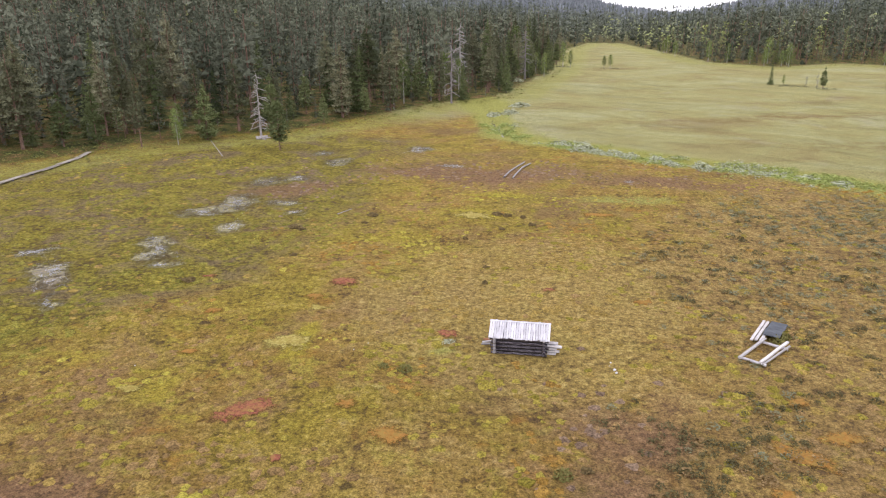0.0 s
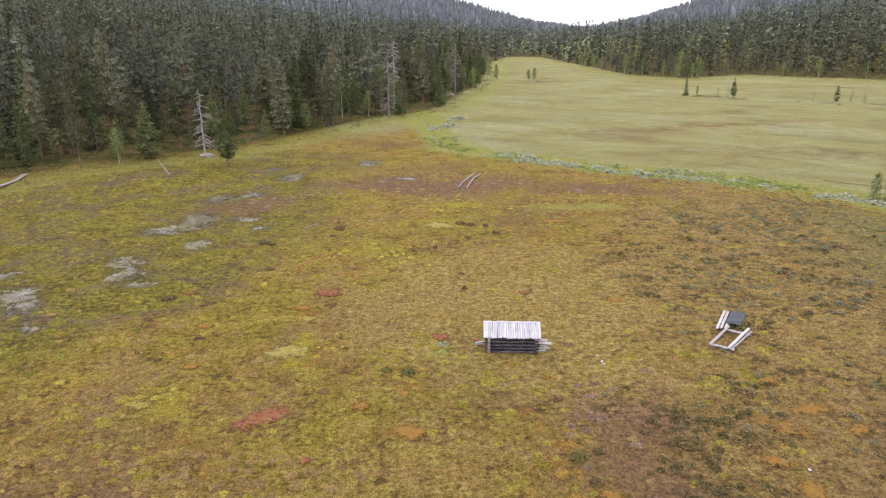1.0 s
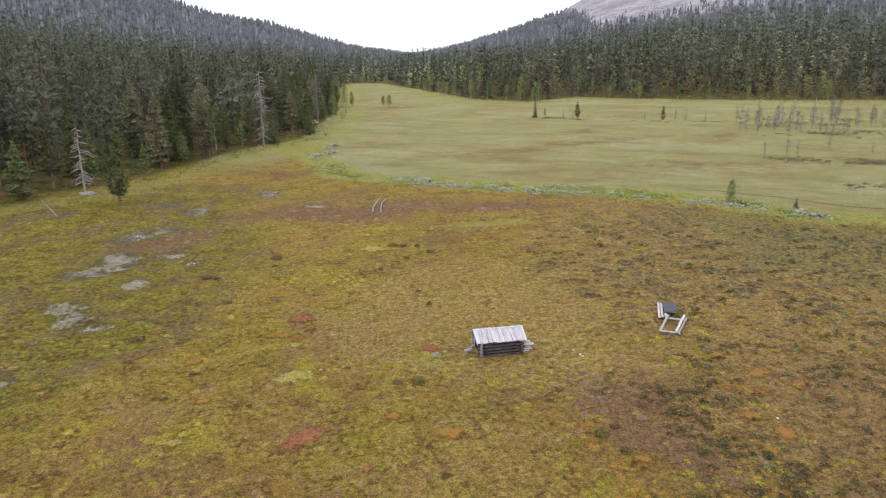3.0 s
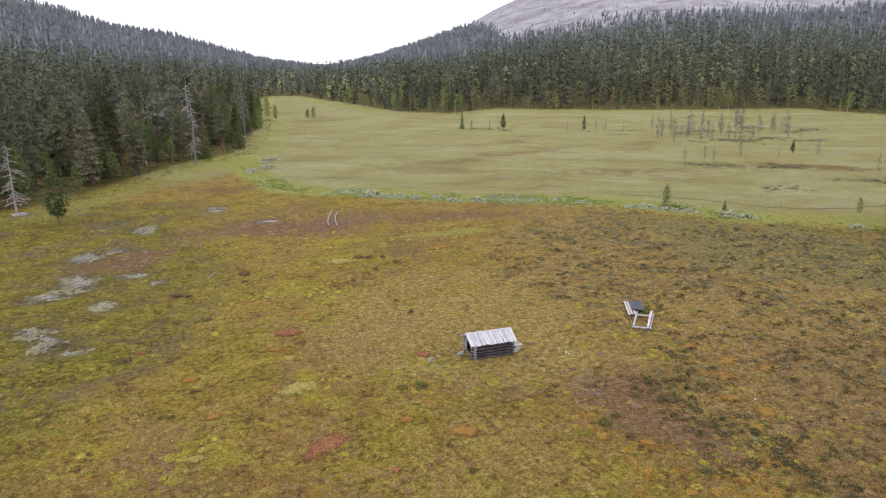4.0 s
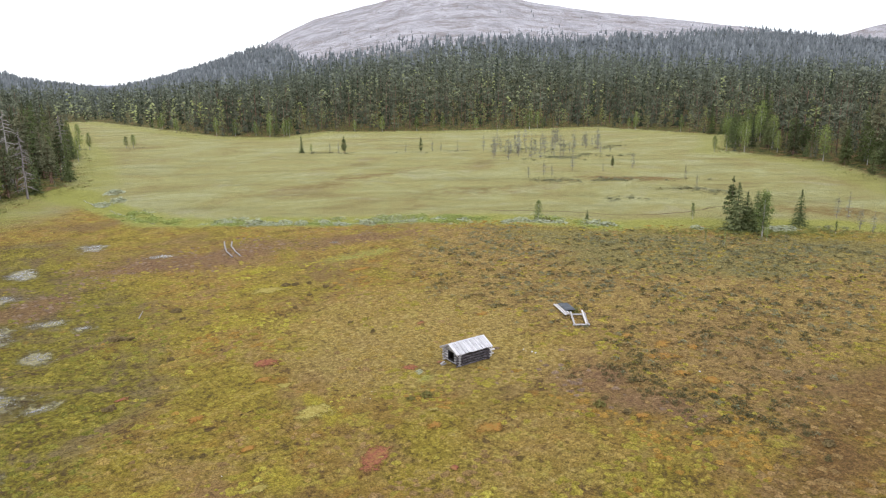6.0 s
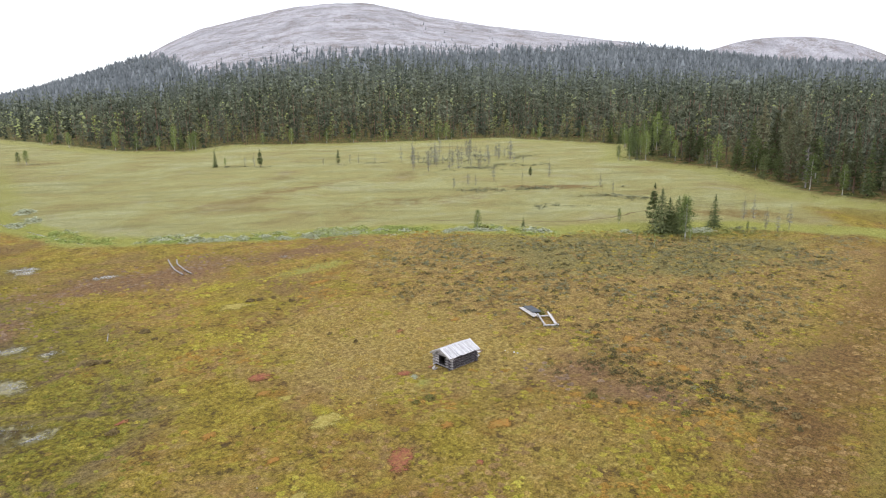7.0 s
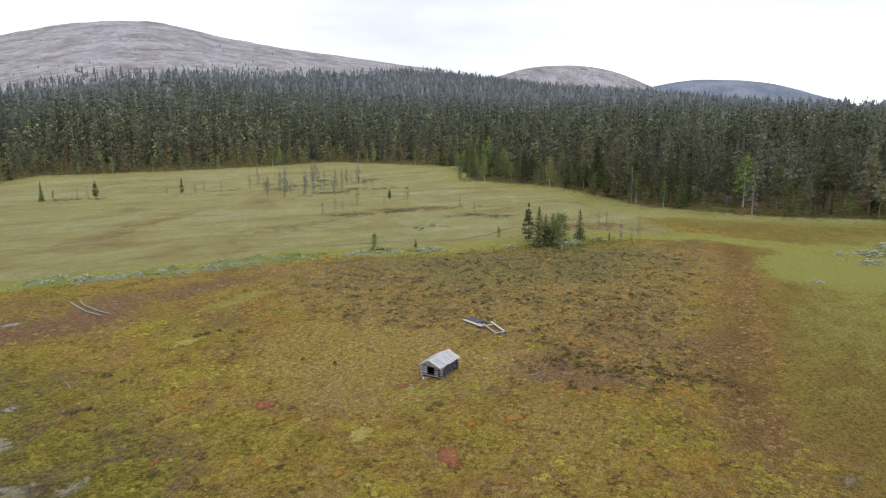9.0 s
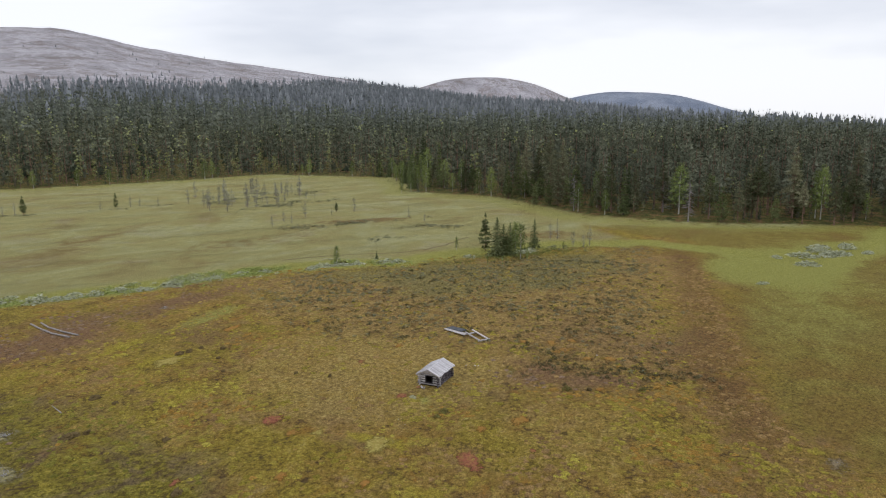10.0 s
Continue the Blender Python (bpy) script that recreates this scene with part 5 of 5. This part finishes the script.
def moss_patch(x, y, rx, ry, turn, material, label):
    """A low cushion with a ragged rim that sinks into the ground."""
    cs, sn = math.cos(radians(turn)), math.sin(radians(turn))
    v, f, segs = [[0, 0, 0.09]], [], 44
    for k in range(1, 7):
        for j in range(segs):
            a = j * 2 * math.pi / segs
            s = k / 6 * (1 + 0.35 * noise.noise((math.cos(a) * 2 + x, math.sin(a) * 2 + y, 0)) + 0.35 * noise.noise((math.cos(a) * 6 + x, math.sin(a) * 6, y)))
            px, py = math.cos(a) * s * rx * 1.45, math.sin(a) * s * ry * 1.45
            v.append([px * cs - py * sn, px * sn + py * cs, 0.09 * (1 - (k / 6) ** 2) + 0.05 * noise.noise((px * 5, py * 5, x)) - (0.06 if k == 6 else 0)])
    for j in range(segs):
        f.append([0, 1 + j, 1 + (j + 1) % segs])
        for k in range(5):
            p, q = 1 + k * segs + j, 1 + k * segs + (j + 1) % segs
            f += [[p, p + segs, q + segs], [p, q + segs, q]]
    v = np.array(v)
    v[:, 2] += height(v[:, 0] + x, v[:, 1] + y) - gz(x, y)
    ob = new("moss_patch", np_mesh("moss_patch", v, np.array(f), [material], attrs={"rim": np.r_[0.0, np.repeat(np.arange(1, 7) / 6, segs)]}, smooth_shade=True))
    ob.location = (x, y, gz(x, y))
    tagged(ob, label, "moss", "moss patches")


M_MOSS_RED = moss_material("red_moss", (0.15, 0.050, 0.034), (0.37, 0.140, 0.080), (0.31, 0.165, 0.06))
M_MOSS_ORANGE = moss_material("orange_moss", (0.25, 0.125, 0.03), (0.39, 0.20, 0.05), (0.30, 0.19, 0.05))
M_MOSS_PALE = moss_material("pale_moss", (0.28, 0.23, 0.05), (0.46, 0.39, 0.13), (0.30, 0.23, 0.06))
for _x, _y, _a, _b, _t in ((-7.3, 28.0, 1.35, 0.62, 35), (-6.7, 43.3, 0.85, 0.7, 0), (0.85, 36.5, 0.6, 0.45, 10), (6.5, 43.1, 0.36, 0.3, 0), (-4.7, 24.6, 0.22, 0.2, 0), (-16.1, 43.7, 0.5, 0.25, 20)):
    moss_patch(_x, _y, _a, _b, _t, M_MOSS_RED, "patch of deep red sphagnum moss in the bog")
for _x, _y, _a, _b, _t in ((-0.5, 26.6, 0.75, 0.6, 0), (-2.8, 28.7, 0.4, 0.3, 0), (-7.9, 40.8, 0.6, 0.4, 0), (16.1, 26.9, 1.2, 0.55, -30), (18.1, 28.4, 0.9, 0.4, 15), (19.5, 26.8, 0.6, 0.4, 40), (15.2, 22.5, 0.5, 0.5, 0), (13.5, 21.3, 0.35, 0.3, 0), (-13.3, 38.1, 0.5, 0.35, 0), (12.2, 42, 0.6, 0.3, 0),
                               (17.3, 31, 0.6, 0.35, 20), (-12.2, 32.9, 0.5, 0.3, 0), (7.4, 22.1, 0.4, 0.3, 0), (11.2, 60.8, 1.4, 0.5, 0), (14.6, 24.3, 0.5, 0.4, 0)):
    moss_patch(_x, _y, _a, _b, _t, M_MOSS_ORANGE, "patch of rusty orange moss in the bog")
for _x, _y, _a, _b, _t in ((-13.3, 29, 0.5, 0.35, 0), (-7.2, 39.2, 0.45, 0.35, 0), (0.5, 35.6, 0.35, 0.22, 0), (-1.7, 30.2, 0.3, 0.2, 0), (0.6, 59.5, 1.5, 0.8, -10), (-7.4, 34.5, 1.1, 0.9, 0)):
    moss_patch(_x, _y, _a, _b, _t, M_MOSS_PALE, "pale yellow cushion of bog moss")

M_PEAT = bark("peat", (0.055, 0.040, 0.018), (0.20, 0.145, 0.06))


def hummock(x, y, w, h=0.35):
    bm = bmesh.new()
    bmesh.ops.create_icosphere(bm, subdivisions=4, radius=0.5)
    for v in bm.verts:
        k = 1 + 0.6 * noise.noise(v.co * 3.1 + Vector((x, y, 0))) + 0.45 * noise.noise(v.co * 9 + Vector((y, x, 0)))
        v.co = Vector((v.co.x * w * k * 1.25, v.co.y * w * k * 0.85, max(-0.05, v.co.z * h * 2 * k)))
    me = bpy.data.meshes.new("peat_hummock")
    bm.to_mesh(me)
    bm.free()
    me.materials.append(M_PEAT)
    ob = new("peat_hummock", me)
    ob.location = (x, y, gz(x, y))
    tagged(ob, "dark peat hummock with bare eroded sides", "hummock", "peat hummocks")


for _x, _y, _w in ((-13.7, 54.9, 1.2), (-8.1, 58.8, 0.9), (-8.3, 56.5, 0.55), (-11.7, 48.4, 0.6), (2.6, 60, 0.8), (3.5, 59.7, 0.7), (4.8, 59.4, 0.5), (5.6, 57.5, 0.6), (3.1, 56, 0.5), (2.4, 47.2, 0.45),
                   (2.5, 43.9, 0.35), (0.4, 53.3, 0.4), (-17, 42.7, 0.8), (-12.9, 54.2, 0.6), (7.5, 25, 0.45), (7, 22.9, 0.55), (12.3, 13.8, 0.7)):
    hummock(_x, _y, _w * 0.8, 0.12 + 0.12 * _w)


# ---- water ----
def water_material():
    w = Mat("bog_water", 0.14, 0.9)
    w.bump(w.noise(3.0, 3), 0.10, 0.03)
    w.done(w.ramp(w.noise(1.2, 4, 0.7), (0.35, (0.10, 0.09, 0.075)), (0.65, (0.22, 0.205, 0.19))))
    reeds = w.math("ADD", w.math("MULTIPLY", w.noise(0.9, 5, 0.75, warp=1.0), 0.55), w.math("MULTIPLY", w.noise(4.5, 4, 0.8, warp=0.6), 0.45))
    rim = w.math("SUBTRACT", reeds, w.math("MULTIPLY", w.attr("rim"), 0.13))
    w.put(w.b.inputs["Alpha"], w.math("MULTIPLY", w.edge(rim, 0.45, 0.56), 0.8))
    return w.m


M_WATER = water_material()


def build_water():
    for k, (px, py, rx, ry, turn) in enumerate(POOLS):
        bm = bmesh.new()
        deep = bm.verts.layers.float.new("rim")
        mid_vert = bm.verts.new((0, 0, 0))
        ring = []
        for j in range(70):
            a = j * 2 * math.pi / 70
            s = 1.0 + 0.4 * noise.noise((math.cos(a) * 1.6, math.sin(a) * 1.6, k * 3.3)) + 0.22 * noise.noise((math.cos(a) * 4, math.sin(a) * 4, k * 7.1))
            s = max(0.2, s + 0.15 * noise.noise((math.cos(a) * 9, math.sin(a) * 9, k * 5.7)))
            ring.append(bm.verts.new((math.cos(a) * rx * s * 1.35, math.sin(a) * ry * s * 1.35, 0)))
        for j in range(70):
            ring[j][deep] = 1.0
            bm.faces.new((mid_vert, ring[j], ring[(j + 1) % 70]))
        me = bpy.data.meshes.new("pool")
        bm.to_mesh(me)
        bm.free()
        me.materials.append(M_WATER)
        ob = new("pool", me)
        ob.matrix_basis = pose(px, py, 0.0, 0, 0, turn)
        tagged(ob, "shallow bog pool reflecting the pale sky", "water", kind="structure")
    for line, wide, deep, label in ((CREEK[1:5], 0.15, -0.3, "narrow creek winding through green sedge"), (BRANCH, 0.16, 0.02, "thin dark side stream across the sedge bog")):
        pts = []
        for (ax, ay), (bx, by) in zip(line, line[1:]):
            n = max(2, int(math.hypot(bx - ax, by - ay) / 1.5))
            pts += [(ax + (bx - ax) * j / n + 0.5 * noise.noise((ax + j, ay, 2)), ay + (by - ay) * j / n + 0.5 * noise.noise((ax, ay + j, 5))) for j in range(n)]
        bm = bmesh.new()
        last = None
        for (ax, ay), (bx, by) in zip(pts[:-1], pts[1:]):
            d = Vector((bx - ax, by - ay)).normalized() * (wide + 0.08 * noise.noise((ax * 0.2, ay * 0.2, 0)))
            z = deep if deep < 0 else gz(ax, ay) + deep
            pair = [bm.verts.new((ax - d.y, ay + d.x, z)), bm.verts.new((ax + d.y, ay - d.x, z))]
            if last:
                bm.faces.new((last[0], last[1], pair[1], pair[0]))
            last = pair
        me = bpy.data.meshes.new("creek")
        bm.to_mesh(me)
        bm.free()
        me.materials.append(M_WATER if deep < 0 else M_PEAT)
        tagged(new("creek", me), label, "water", kind="structure")


build_water()


# ---- the log hut ----
def log_bm(length, r, seed, sides=10):
    """A round log along x, slightly crooked, with sawn ends."""
    bm = bmesh.new()
    rings = []
    for k in range(5):
        t = k / 4
        c = Vector((0, 0.012 * noise.noise((seed, t * 3, 1)), 0.012 * noise.noise((seed, t * 3, 4))))
        rr = r * (1.0 - 0.10 * t + 0.05 * noise.noise((seed, t * 5, 8)))
        rings.append([bm.verts.new((length * (t - 0.5), c.y + rr * math.cos(j * 2 * math.pi / sides), c.z + rr * math.sin(j * 2 * math.pi / sides))) for j in range(sides)])
    for a, b in zip(rings, rings[1:]):
        for j in range(sides):
            bm.faces.new((a[j], a[(j + 1) % sides], b[(j + 1) % sides], b[j]))
    bm.faces.new(rings[0][::-1])
    bm.faces.new(rings[-1])
    return bm


def board_bm(lx, ly, lz, bevel=0.006, warp=0.0, seed=0.0):
    bm = bmesh.new()
    bmesh.ops.create_cube(bm, size=1)
    bmesh.ops.scale(bm, vec=(lx, ly, lz), verts=bm.verts)
    if warp:
        long_edges = [e for e in bm.edges if abs((e.verts[0].co - e.verts[1].co).length - max(lx, ly)) < 1e-5]
        bmesh.ops.subdivide_edges(bm, edges=long_edges, cuts=4)
        for v in bm.verts:
            k = v.co.x if lx > ly else v.co.y
            v.co.z += warp * noise.noise((seed, k * 0.8, 0))
            if lx > ly:
                v.co.y += warp * noise.noise((seed, k * 0.8, 9))
            else:
                v.co.x += warp * noise.noise((seed, k * 0.8, 9))
    bmesh.ops.bevel(bm, geom=[e for e in bm.edges if e.calc_length() > 0.5 or e.is_boundary], offset=bevel, segments=1, affect="EDGES")
    return bm


# Near black that stands in for shade inside the hut and between logs.
M_INNER_DARK = bark("interior_shade", (0.014, 0.012, 0.010), (0.04, 0.035, 0.028))


def build_hut():
    L, W, N, STEP = 2.5, 1.66, 5, 0.196
    ROOF, SPAN = 3.12, 1.10
    hut = new("log_hut")
    hut.matrix_basis = pose(4.83, 35.21, -0.05, 0, 0, -2.9)
    rnd = random.Random(4)
    top = N * STEP
    for k in range(N):
        for side in (-1, 1):
            r = 0.066 + rnd.uniform(-0.01, 0.01)
            part("log", log_bm(L + 0.42 + rnd.uniform(-0.08, 0.1), r, k * 2 + side), M_LOG_DARK if side < 0 else M_LOG, hut, m=pose(rnd.uniform(-0.03, 0.03), side * W / 2, STEP * (k + 0.5), rnd.uniform(0, 360)))
    for k in range(N):
        z = STEP * (k + 1.0)
        for side in (-1, 1):
            r = 0.082 + rnd.uniform(-0.008, 0.008)
            x = side * L / 2
            if side < 0 and 1 <= k <= 3:
                for lo, hi in ((-W / 2 - 0.2, -0.29), (0.29, W / 2 + 0.2)):
                    part("log", log_bm(hi - lo, r, k * 7.7 + lo), M_LOG, hut, m=pose(x, (lo + hi) / 2, z, 0, 0, 90))
            else:
                part("log", log_bm(W + 0.42 + rnd.uniform(-0.10, 0.12), r, k * 5.1 + side), M_LOG if side < 0 or k > 3 else M_LOG_DARK, hut, m=pose(x, 0, z, 0, 0, 90))
    rise = 0.39
    for k in range(4):
        z = top + 0.16 * (k + 0.95)
        w = W * (1 - (k + 1.2) * 0.16 / (rise + 0.16))
        if w < 0.15:
            continue
        for side in (-1, 1):
            part("gable_log", log_bm(w, 0.086, k * 3.3 + side), M_LOG, hut, m=pose(side * L / 2, 0, z, 0, 0, 90))
    for y, z in ((0, top + rise + 0.02), (-W / 4, top + rise / 2 + 0.04), (W / 4, top + rise / 2 + 0.04)):
        part("purlin", log_bm(ROOF - 0.1, 0.06, y * 9 + 2), M_LOG_DARK, hut, m=pose(0, y, z))
    # added sheets behind the long walls, to colour the gaps as shaded
    for side in (-1, 1):
        part("moss_lining", board_bm(L - 0.1, 0.03, top - 0.06), M_INNER_DARK, hut, m=pose(0, side * (W / 2 - 0.05), top / 2 + 0.02))
    # dark frame of the hatch
    for y in (-0.29, 0.29):
        part("hatch_post", board_bm(0.19, 0.07, 3 * STEP + 0.05), M_HATCH, hut, m=pose(-L / 2, y, STEP * 3))
    for z in (STEP * 1.5 - 0.01, STEP * 4.5 + 0.01):
        part("hatch_beam", board_bm(0.19, 0.65, 0.06), M_HATCH, hut, m=pose(-L / 2, 0, z))
    # roof boards, uneven in length, an under layer and a cover layer
    slope = math.atan2(0.5, SPAN)
    run = SPAN / math.cos(slope)
    apex = top + rise + 0.115
    n = 25
    pitch = ROOF / n
    for side in (-1, 1):
        for k in range(n):
            x = -ROOF / 2 + pitch * (k + 0.5)
            ln = run + rnd.uniform(-0.02, 0.015)
            lift = 0.0 if k % 2 else 0.022
            over = rnd.uniform(0.0, 0.07)
            wdt = pitch * (0.96 if k % 2 else 0.84)
            m = pose(x, 0, apex + lift) @ pose(0, 0, 0, math.degrees(-side * slope), 0, 0) @ pose(0, side * (ln / 2 - (over if side < 0 else 0)), 0, 0, 0, rnd.uniform(-0.8, 0.8))
            part("roof_board", board_bm(wdt, ln, 0.028, 0.005, 0.02, k + side * 40), M_BOARD, hut, m=m)
    for side in (-1, 1):
        m = pose(0, 0, apex + 0.055) @ pose(0, 0, 0, math.degrees(-side * slope), 0, 0) @ pose(0, side * 0.05, -0.012)
        part("ridge_board", board_bm(ROOF + 0.03, 0.07, 0.025, 0.005, 0.01, side + 5), M_BOARD, hut, m=m)
        for end in (-1, 1):
            m = pose(end * (ROOF / 2 - 0.04), 0, apex - 0.06) @ pose(0, 0, 0, math.degrees(-side * slope), 0, 0) @ pose(0, side * run / 2, 0)
            part("barge_board", board_bm(0.03, run - 0.05, 0.09), M_PLANK, hut, m=m)
    # added end sheet and floor, blackened as the interior's shade
    part("end_lining", board_bm(0.03, W - 0.14, top - 0.06), M_INNER_DARK, hut, m=pose(L / 2 - 0.12, 0, top / 2 + 0.02))
    part("earth_floor", board_bm(L - 0.1, W - 0.1, 0.06), M_INNER_DARK, hut, m=pose(0, 0, 0.05))
    tagged(hut, "small weathered grey log hut with silvery board roof, open hatch", "log hut")


build_hut()


def lying(name, x, y, z, turn, bm, material, label, category, tilt=0.0, group=""):
    me = bpy.data.meshes.new(name)
    bm.to_mesh(me)
    bm.free()
    me.materials.append(material)
    ob = new(name, me)
    ob.matrix_basis = pose(x, y, z, 0, tilt, turn)
    return tagged(ob, label, category, group)


def build_timber():
    rnd = random.Random(12)
    pile = new("timber_stack")
    pile.matrix_basis = pose(6.55, 34.78, gz(6.55, 34.78), 0, 0, -3)
    for k, (y, z, ln) in enumerate(((-0.14, 0.05, 0.62), (0.12, 0.05, 0.8), (-0.13, 0.19, 0.82), (0.11, 0.19, 0.6), (-0.12, 0.32, 0.66), (0.1, 0.32, 0.9), (-0.08, 0.45, 0.95), (0.12, 0.46, 0.7), (0.03, 0.58, 0.72))):
        part("billet", board_bm(ln * 0.9, 0.16, 0.085, 0.012, 0.015, k + 60.0), M_BILLET, pile, m=pose(ln * 0.45 - 0.42, y, z + 0.02, rnd.uniform(-8, 8), rnd.uniform(-2, 2), rnd.uniform(-5, 5)))
    tagged(pile, "stack of short bleached split boards against the hut wall", "timber stack")
    # fallen frame of two rails and two cross-pieces
    fr = new("fallen_rack")
    z = gz(17.24, 35.82)
    fr.matrix_basis = pose(17.24, 35.82, z, 0, 0, 48.8)
    for x, y, ln in ((-0.16, 0.51, 2.9), (0.16, -0.46, 3.05)):
        part("rail", board_bm(ln, 0.15, 0.11, 0.02, 0.03, y + 30), M_PLANK, fr, m=pose(x, y, 0.22, 0, -1.5, 1.5 * y))
    part("rail", board_bm(3.0, 0.10, 0.09, 0.02, 0.03, 33.0), M_PLANK, fr, m=pose(0.1, -0.63, 0.14, 0, 0, -1))
    for x in (-1.35, 1.15):
        part("cross_piece", log_bm(1.35, 0.075, x + 20), M_LOG, fr, m=pose(x, -0.05, 0.1, 0, 0, 94))
    tagged(fr, "fallen bleached timber rack of two rails lying on moss", "timber rack")
    for k, (x, y) in enumerate(((17.72, 38.36), (17.93, 38.33), (18.16, 38.28))):
        lying("plank", x, y, gz(x, y) + 0.17, 61, board_bm(3.15 - 0.12 * k, 0.15, 0.06, 0.01, 0.03, k), M_PLANK, "bleached grey plank lying on the bog", "plank", 2.0, "loose planks")
    felt = Mat("roofing_felt", 0.8, 0.3)
    felt_m = felt.done(felt.ramp(felt.noise(2, 4), (0.3, (0.045, 0.05, 0.058)), (0.7, (0.11, 0.12, 0.135))))
    lying("roof_panel", 18.66, 38.45, gz(18.66, 38.45) + 0.22, 61, board_bm(2.3, 0.85, 0.05, 0.01, 0.05, 3.0), felt_m, "dark grey felt-covered roof panel fallen beside the rack", "roof panel", 3.0)
    lying("plank", 3.12, 35.75, gz(3.12, 35.75) + 0.07, 30, board_bm(0.6, 0.13, 0.05, 0.01, 0.02, 8.0), M_PLANK, "short bleached plank leaning by the hut's open end", "plank", 4.0, "loose planks")
    lying("plank", 3.05, 35.5, gz(3.05, 35.5) + 0.05, 15, board_bm(0.5, 0.12, 0.05, 0.01, 0.02, 9.0), M_PLANK, "short bleached plank leaning by the hut's open end", "plank", 0.0, "loose planks")
    rust = Mat("rusty_sheet", 0.7, 0.3)
    rust_m = rust.done(rust.ramp(rust.noise(9, 4), (0.35, (0.16, 0.06, 0.025)), (0.65, (0.40, 0.17, 0.07))))
    lying("sheet_scrap", 3.05, 36.05, gz(3.05, 36.05) + 0.06, 20, board_bm(0.34, 0.24, 0.02, 0.004, 0.08, 5.0), rust_m, "small rusty red sheet lying beside the hut", "metal sheet", 6.0)
    # bent poles on the mud
    for pts in (((2.7, 74), (3.2, 77.1), (4.1, 80.1), (4.8, 82.1)), ((3.6, 73.8), (4, 76.4), (4.6, 79.3), (5.5, 81.4))):
        pieces = [rod((*p, gz(*p) + 0.10), (*q, gz(*q) + 0.10), 0.09, 0.085, 7) for p, q in zip(pts, pts[1:])]
        ob = new("bleached_pole", np_mesh("bleached_pole", *joined(pieces), [M_DEAD]))
        tagged(ob, "long bent bleached pole lying on dark mud", "pole", "poles on the mud")
    for ax, ay, bx, by, r, up in ((-32.1, 83.0, -33.6, 83.4, 0.07, 1.7), (-11.2, 58.7, -10.4, 60.6, 0.05, 0.0)):
        ob = new("drift_pole", np_mesh("drift_pole", *joined([rod((ax, ay, gz(ax, ay) - 0.05 if up else gz(ax, ay) + r * 1.5), (bx, by, gz(bx, by) + r + up), r, r * 0.5, 7)]), [M_DEAD]))
        tagged(ob, "thin bleached fallen pole lying on green moss", "pole", "fallen poles")
    stones = Mat("pale_stone", 0.8)
    stone_m = stones.done(stones.ramp(stones.noise(9, 3), (0.3, (0.45, 0.44, 0.43)), (0.7, (0.72, 0.71, 0.70))))
    for x, y, r in ((9.4, 34.15, 0.08), (9.5, 33.35, 0.13), (9.55, 33.05, 0.11), (9.3, 33.8, 0.05), (-3.2, 34.9, 0.05), (-3.8, 34.1, 0.05), (-14.3, 31.2, 0.05), (15.7, 23.7, 0.12)):
        bm = bmesh.new()
        bmesh.ops.create_icosphere(bm, subdivisions=2, radius=r * 0.6)
        for v in bm.verts:
            v.co *= 1 + 0.3 * noise.noise(v.co * 9 + Vector((x, y, 0)))
            v.co.z *= 0.7
        lying("stone", x, y, gz(x, y) + r * 0.3, 0, bm, stone_m, "small pale stone lying in brown heather", "stone", 0, "pale stones")
    root = new("root_plate", np_mesh("root_plate", *joined([rod((0, 0, 0.1), (math.cos(a) * (0.9 + 0.4 * math.sin(a * 5)), math.sin(a) * 0.9, 0.12 + 0.2 * math.sin(a * 3)), 0.16, 0.05, 5) for a in (0.2, 1.0, 1.9, 2.7, 3.4, 4.3, 5.4)]
                                                           + [rod((-0.8, -0.2, 0.18), (0.7, 0.3, 0.3), 0.25, 0.2, 7)]), [M_DEAD]))
    root.location = (-31.7, 95.4, gz(-31.7, 95.4))
    tagged(root, "bleached tangle of old roots below a dead pine", "root plate")


build_timber()


def build_boardwalk():
    walkway = new("boardwalk")
    pts = [(-49.6, 56.0), (-49.1, 66.5), (-48.9, 72.5), (-48.9, 78.9), (-50.0, 83.5)]
    rnd = random.Random(3)
    for (ax, ay), (bx, by) in zip(pts, pts[1:]):
        n = max(1, round(math.hypot(bx - ax, by - ay) / 3.2))
        for k in range(n):
            t0, t1 = k / n, (k + 1) / n
            cx, cy = ax + (bx - ax) * (t0 + t1) / 2, ay + (by - ay) * (t0 + t1) / 2
            turn = math.degrees(math.atan2(by - ay, bx - ax))
            ln = math.hypot(bx - ax, by - ay) / n - 0.06
            for off in (-0.24, 0.0, 0.24):
                part("board", board_bm(ln, 0.2, 0.06, 0.008, 0.02, cx + off), M_WALK, walkway, m=pose(cx, cy, gz(cx, cy) + 0.16, 0, 0, turn) @ pose(rnd.uniform(-0.05, 0.05), off, 0))
            part("sleeper", board_bm(0.16, 0.8, 0.14), M_LOG_DARK, walkway, m=pose(cx, cy, gz(cx, cy) + 0.05, 0, 0, turn))
    tagged(walkway, "narrow weathered board path leading into the forest", "boardwalk")


build_boardwalk()
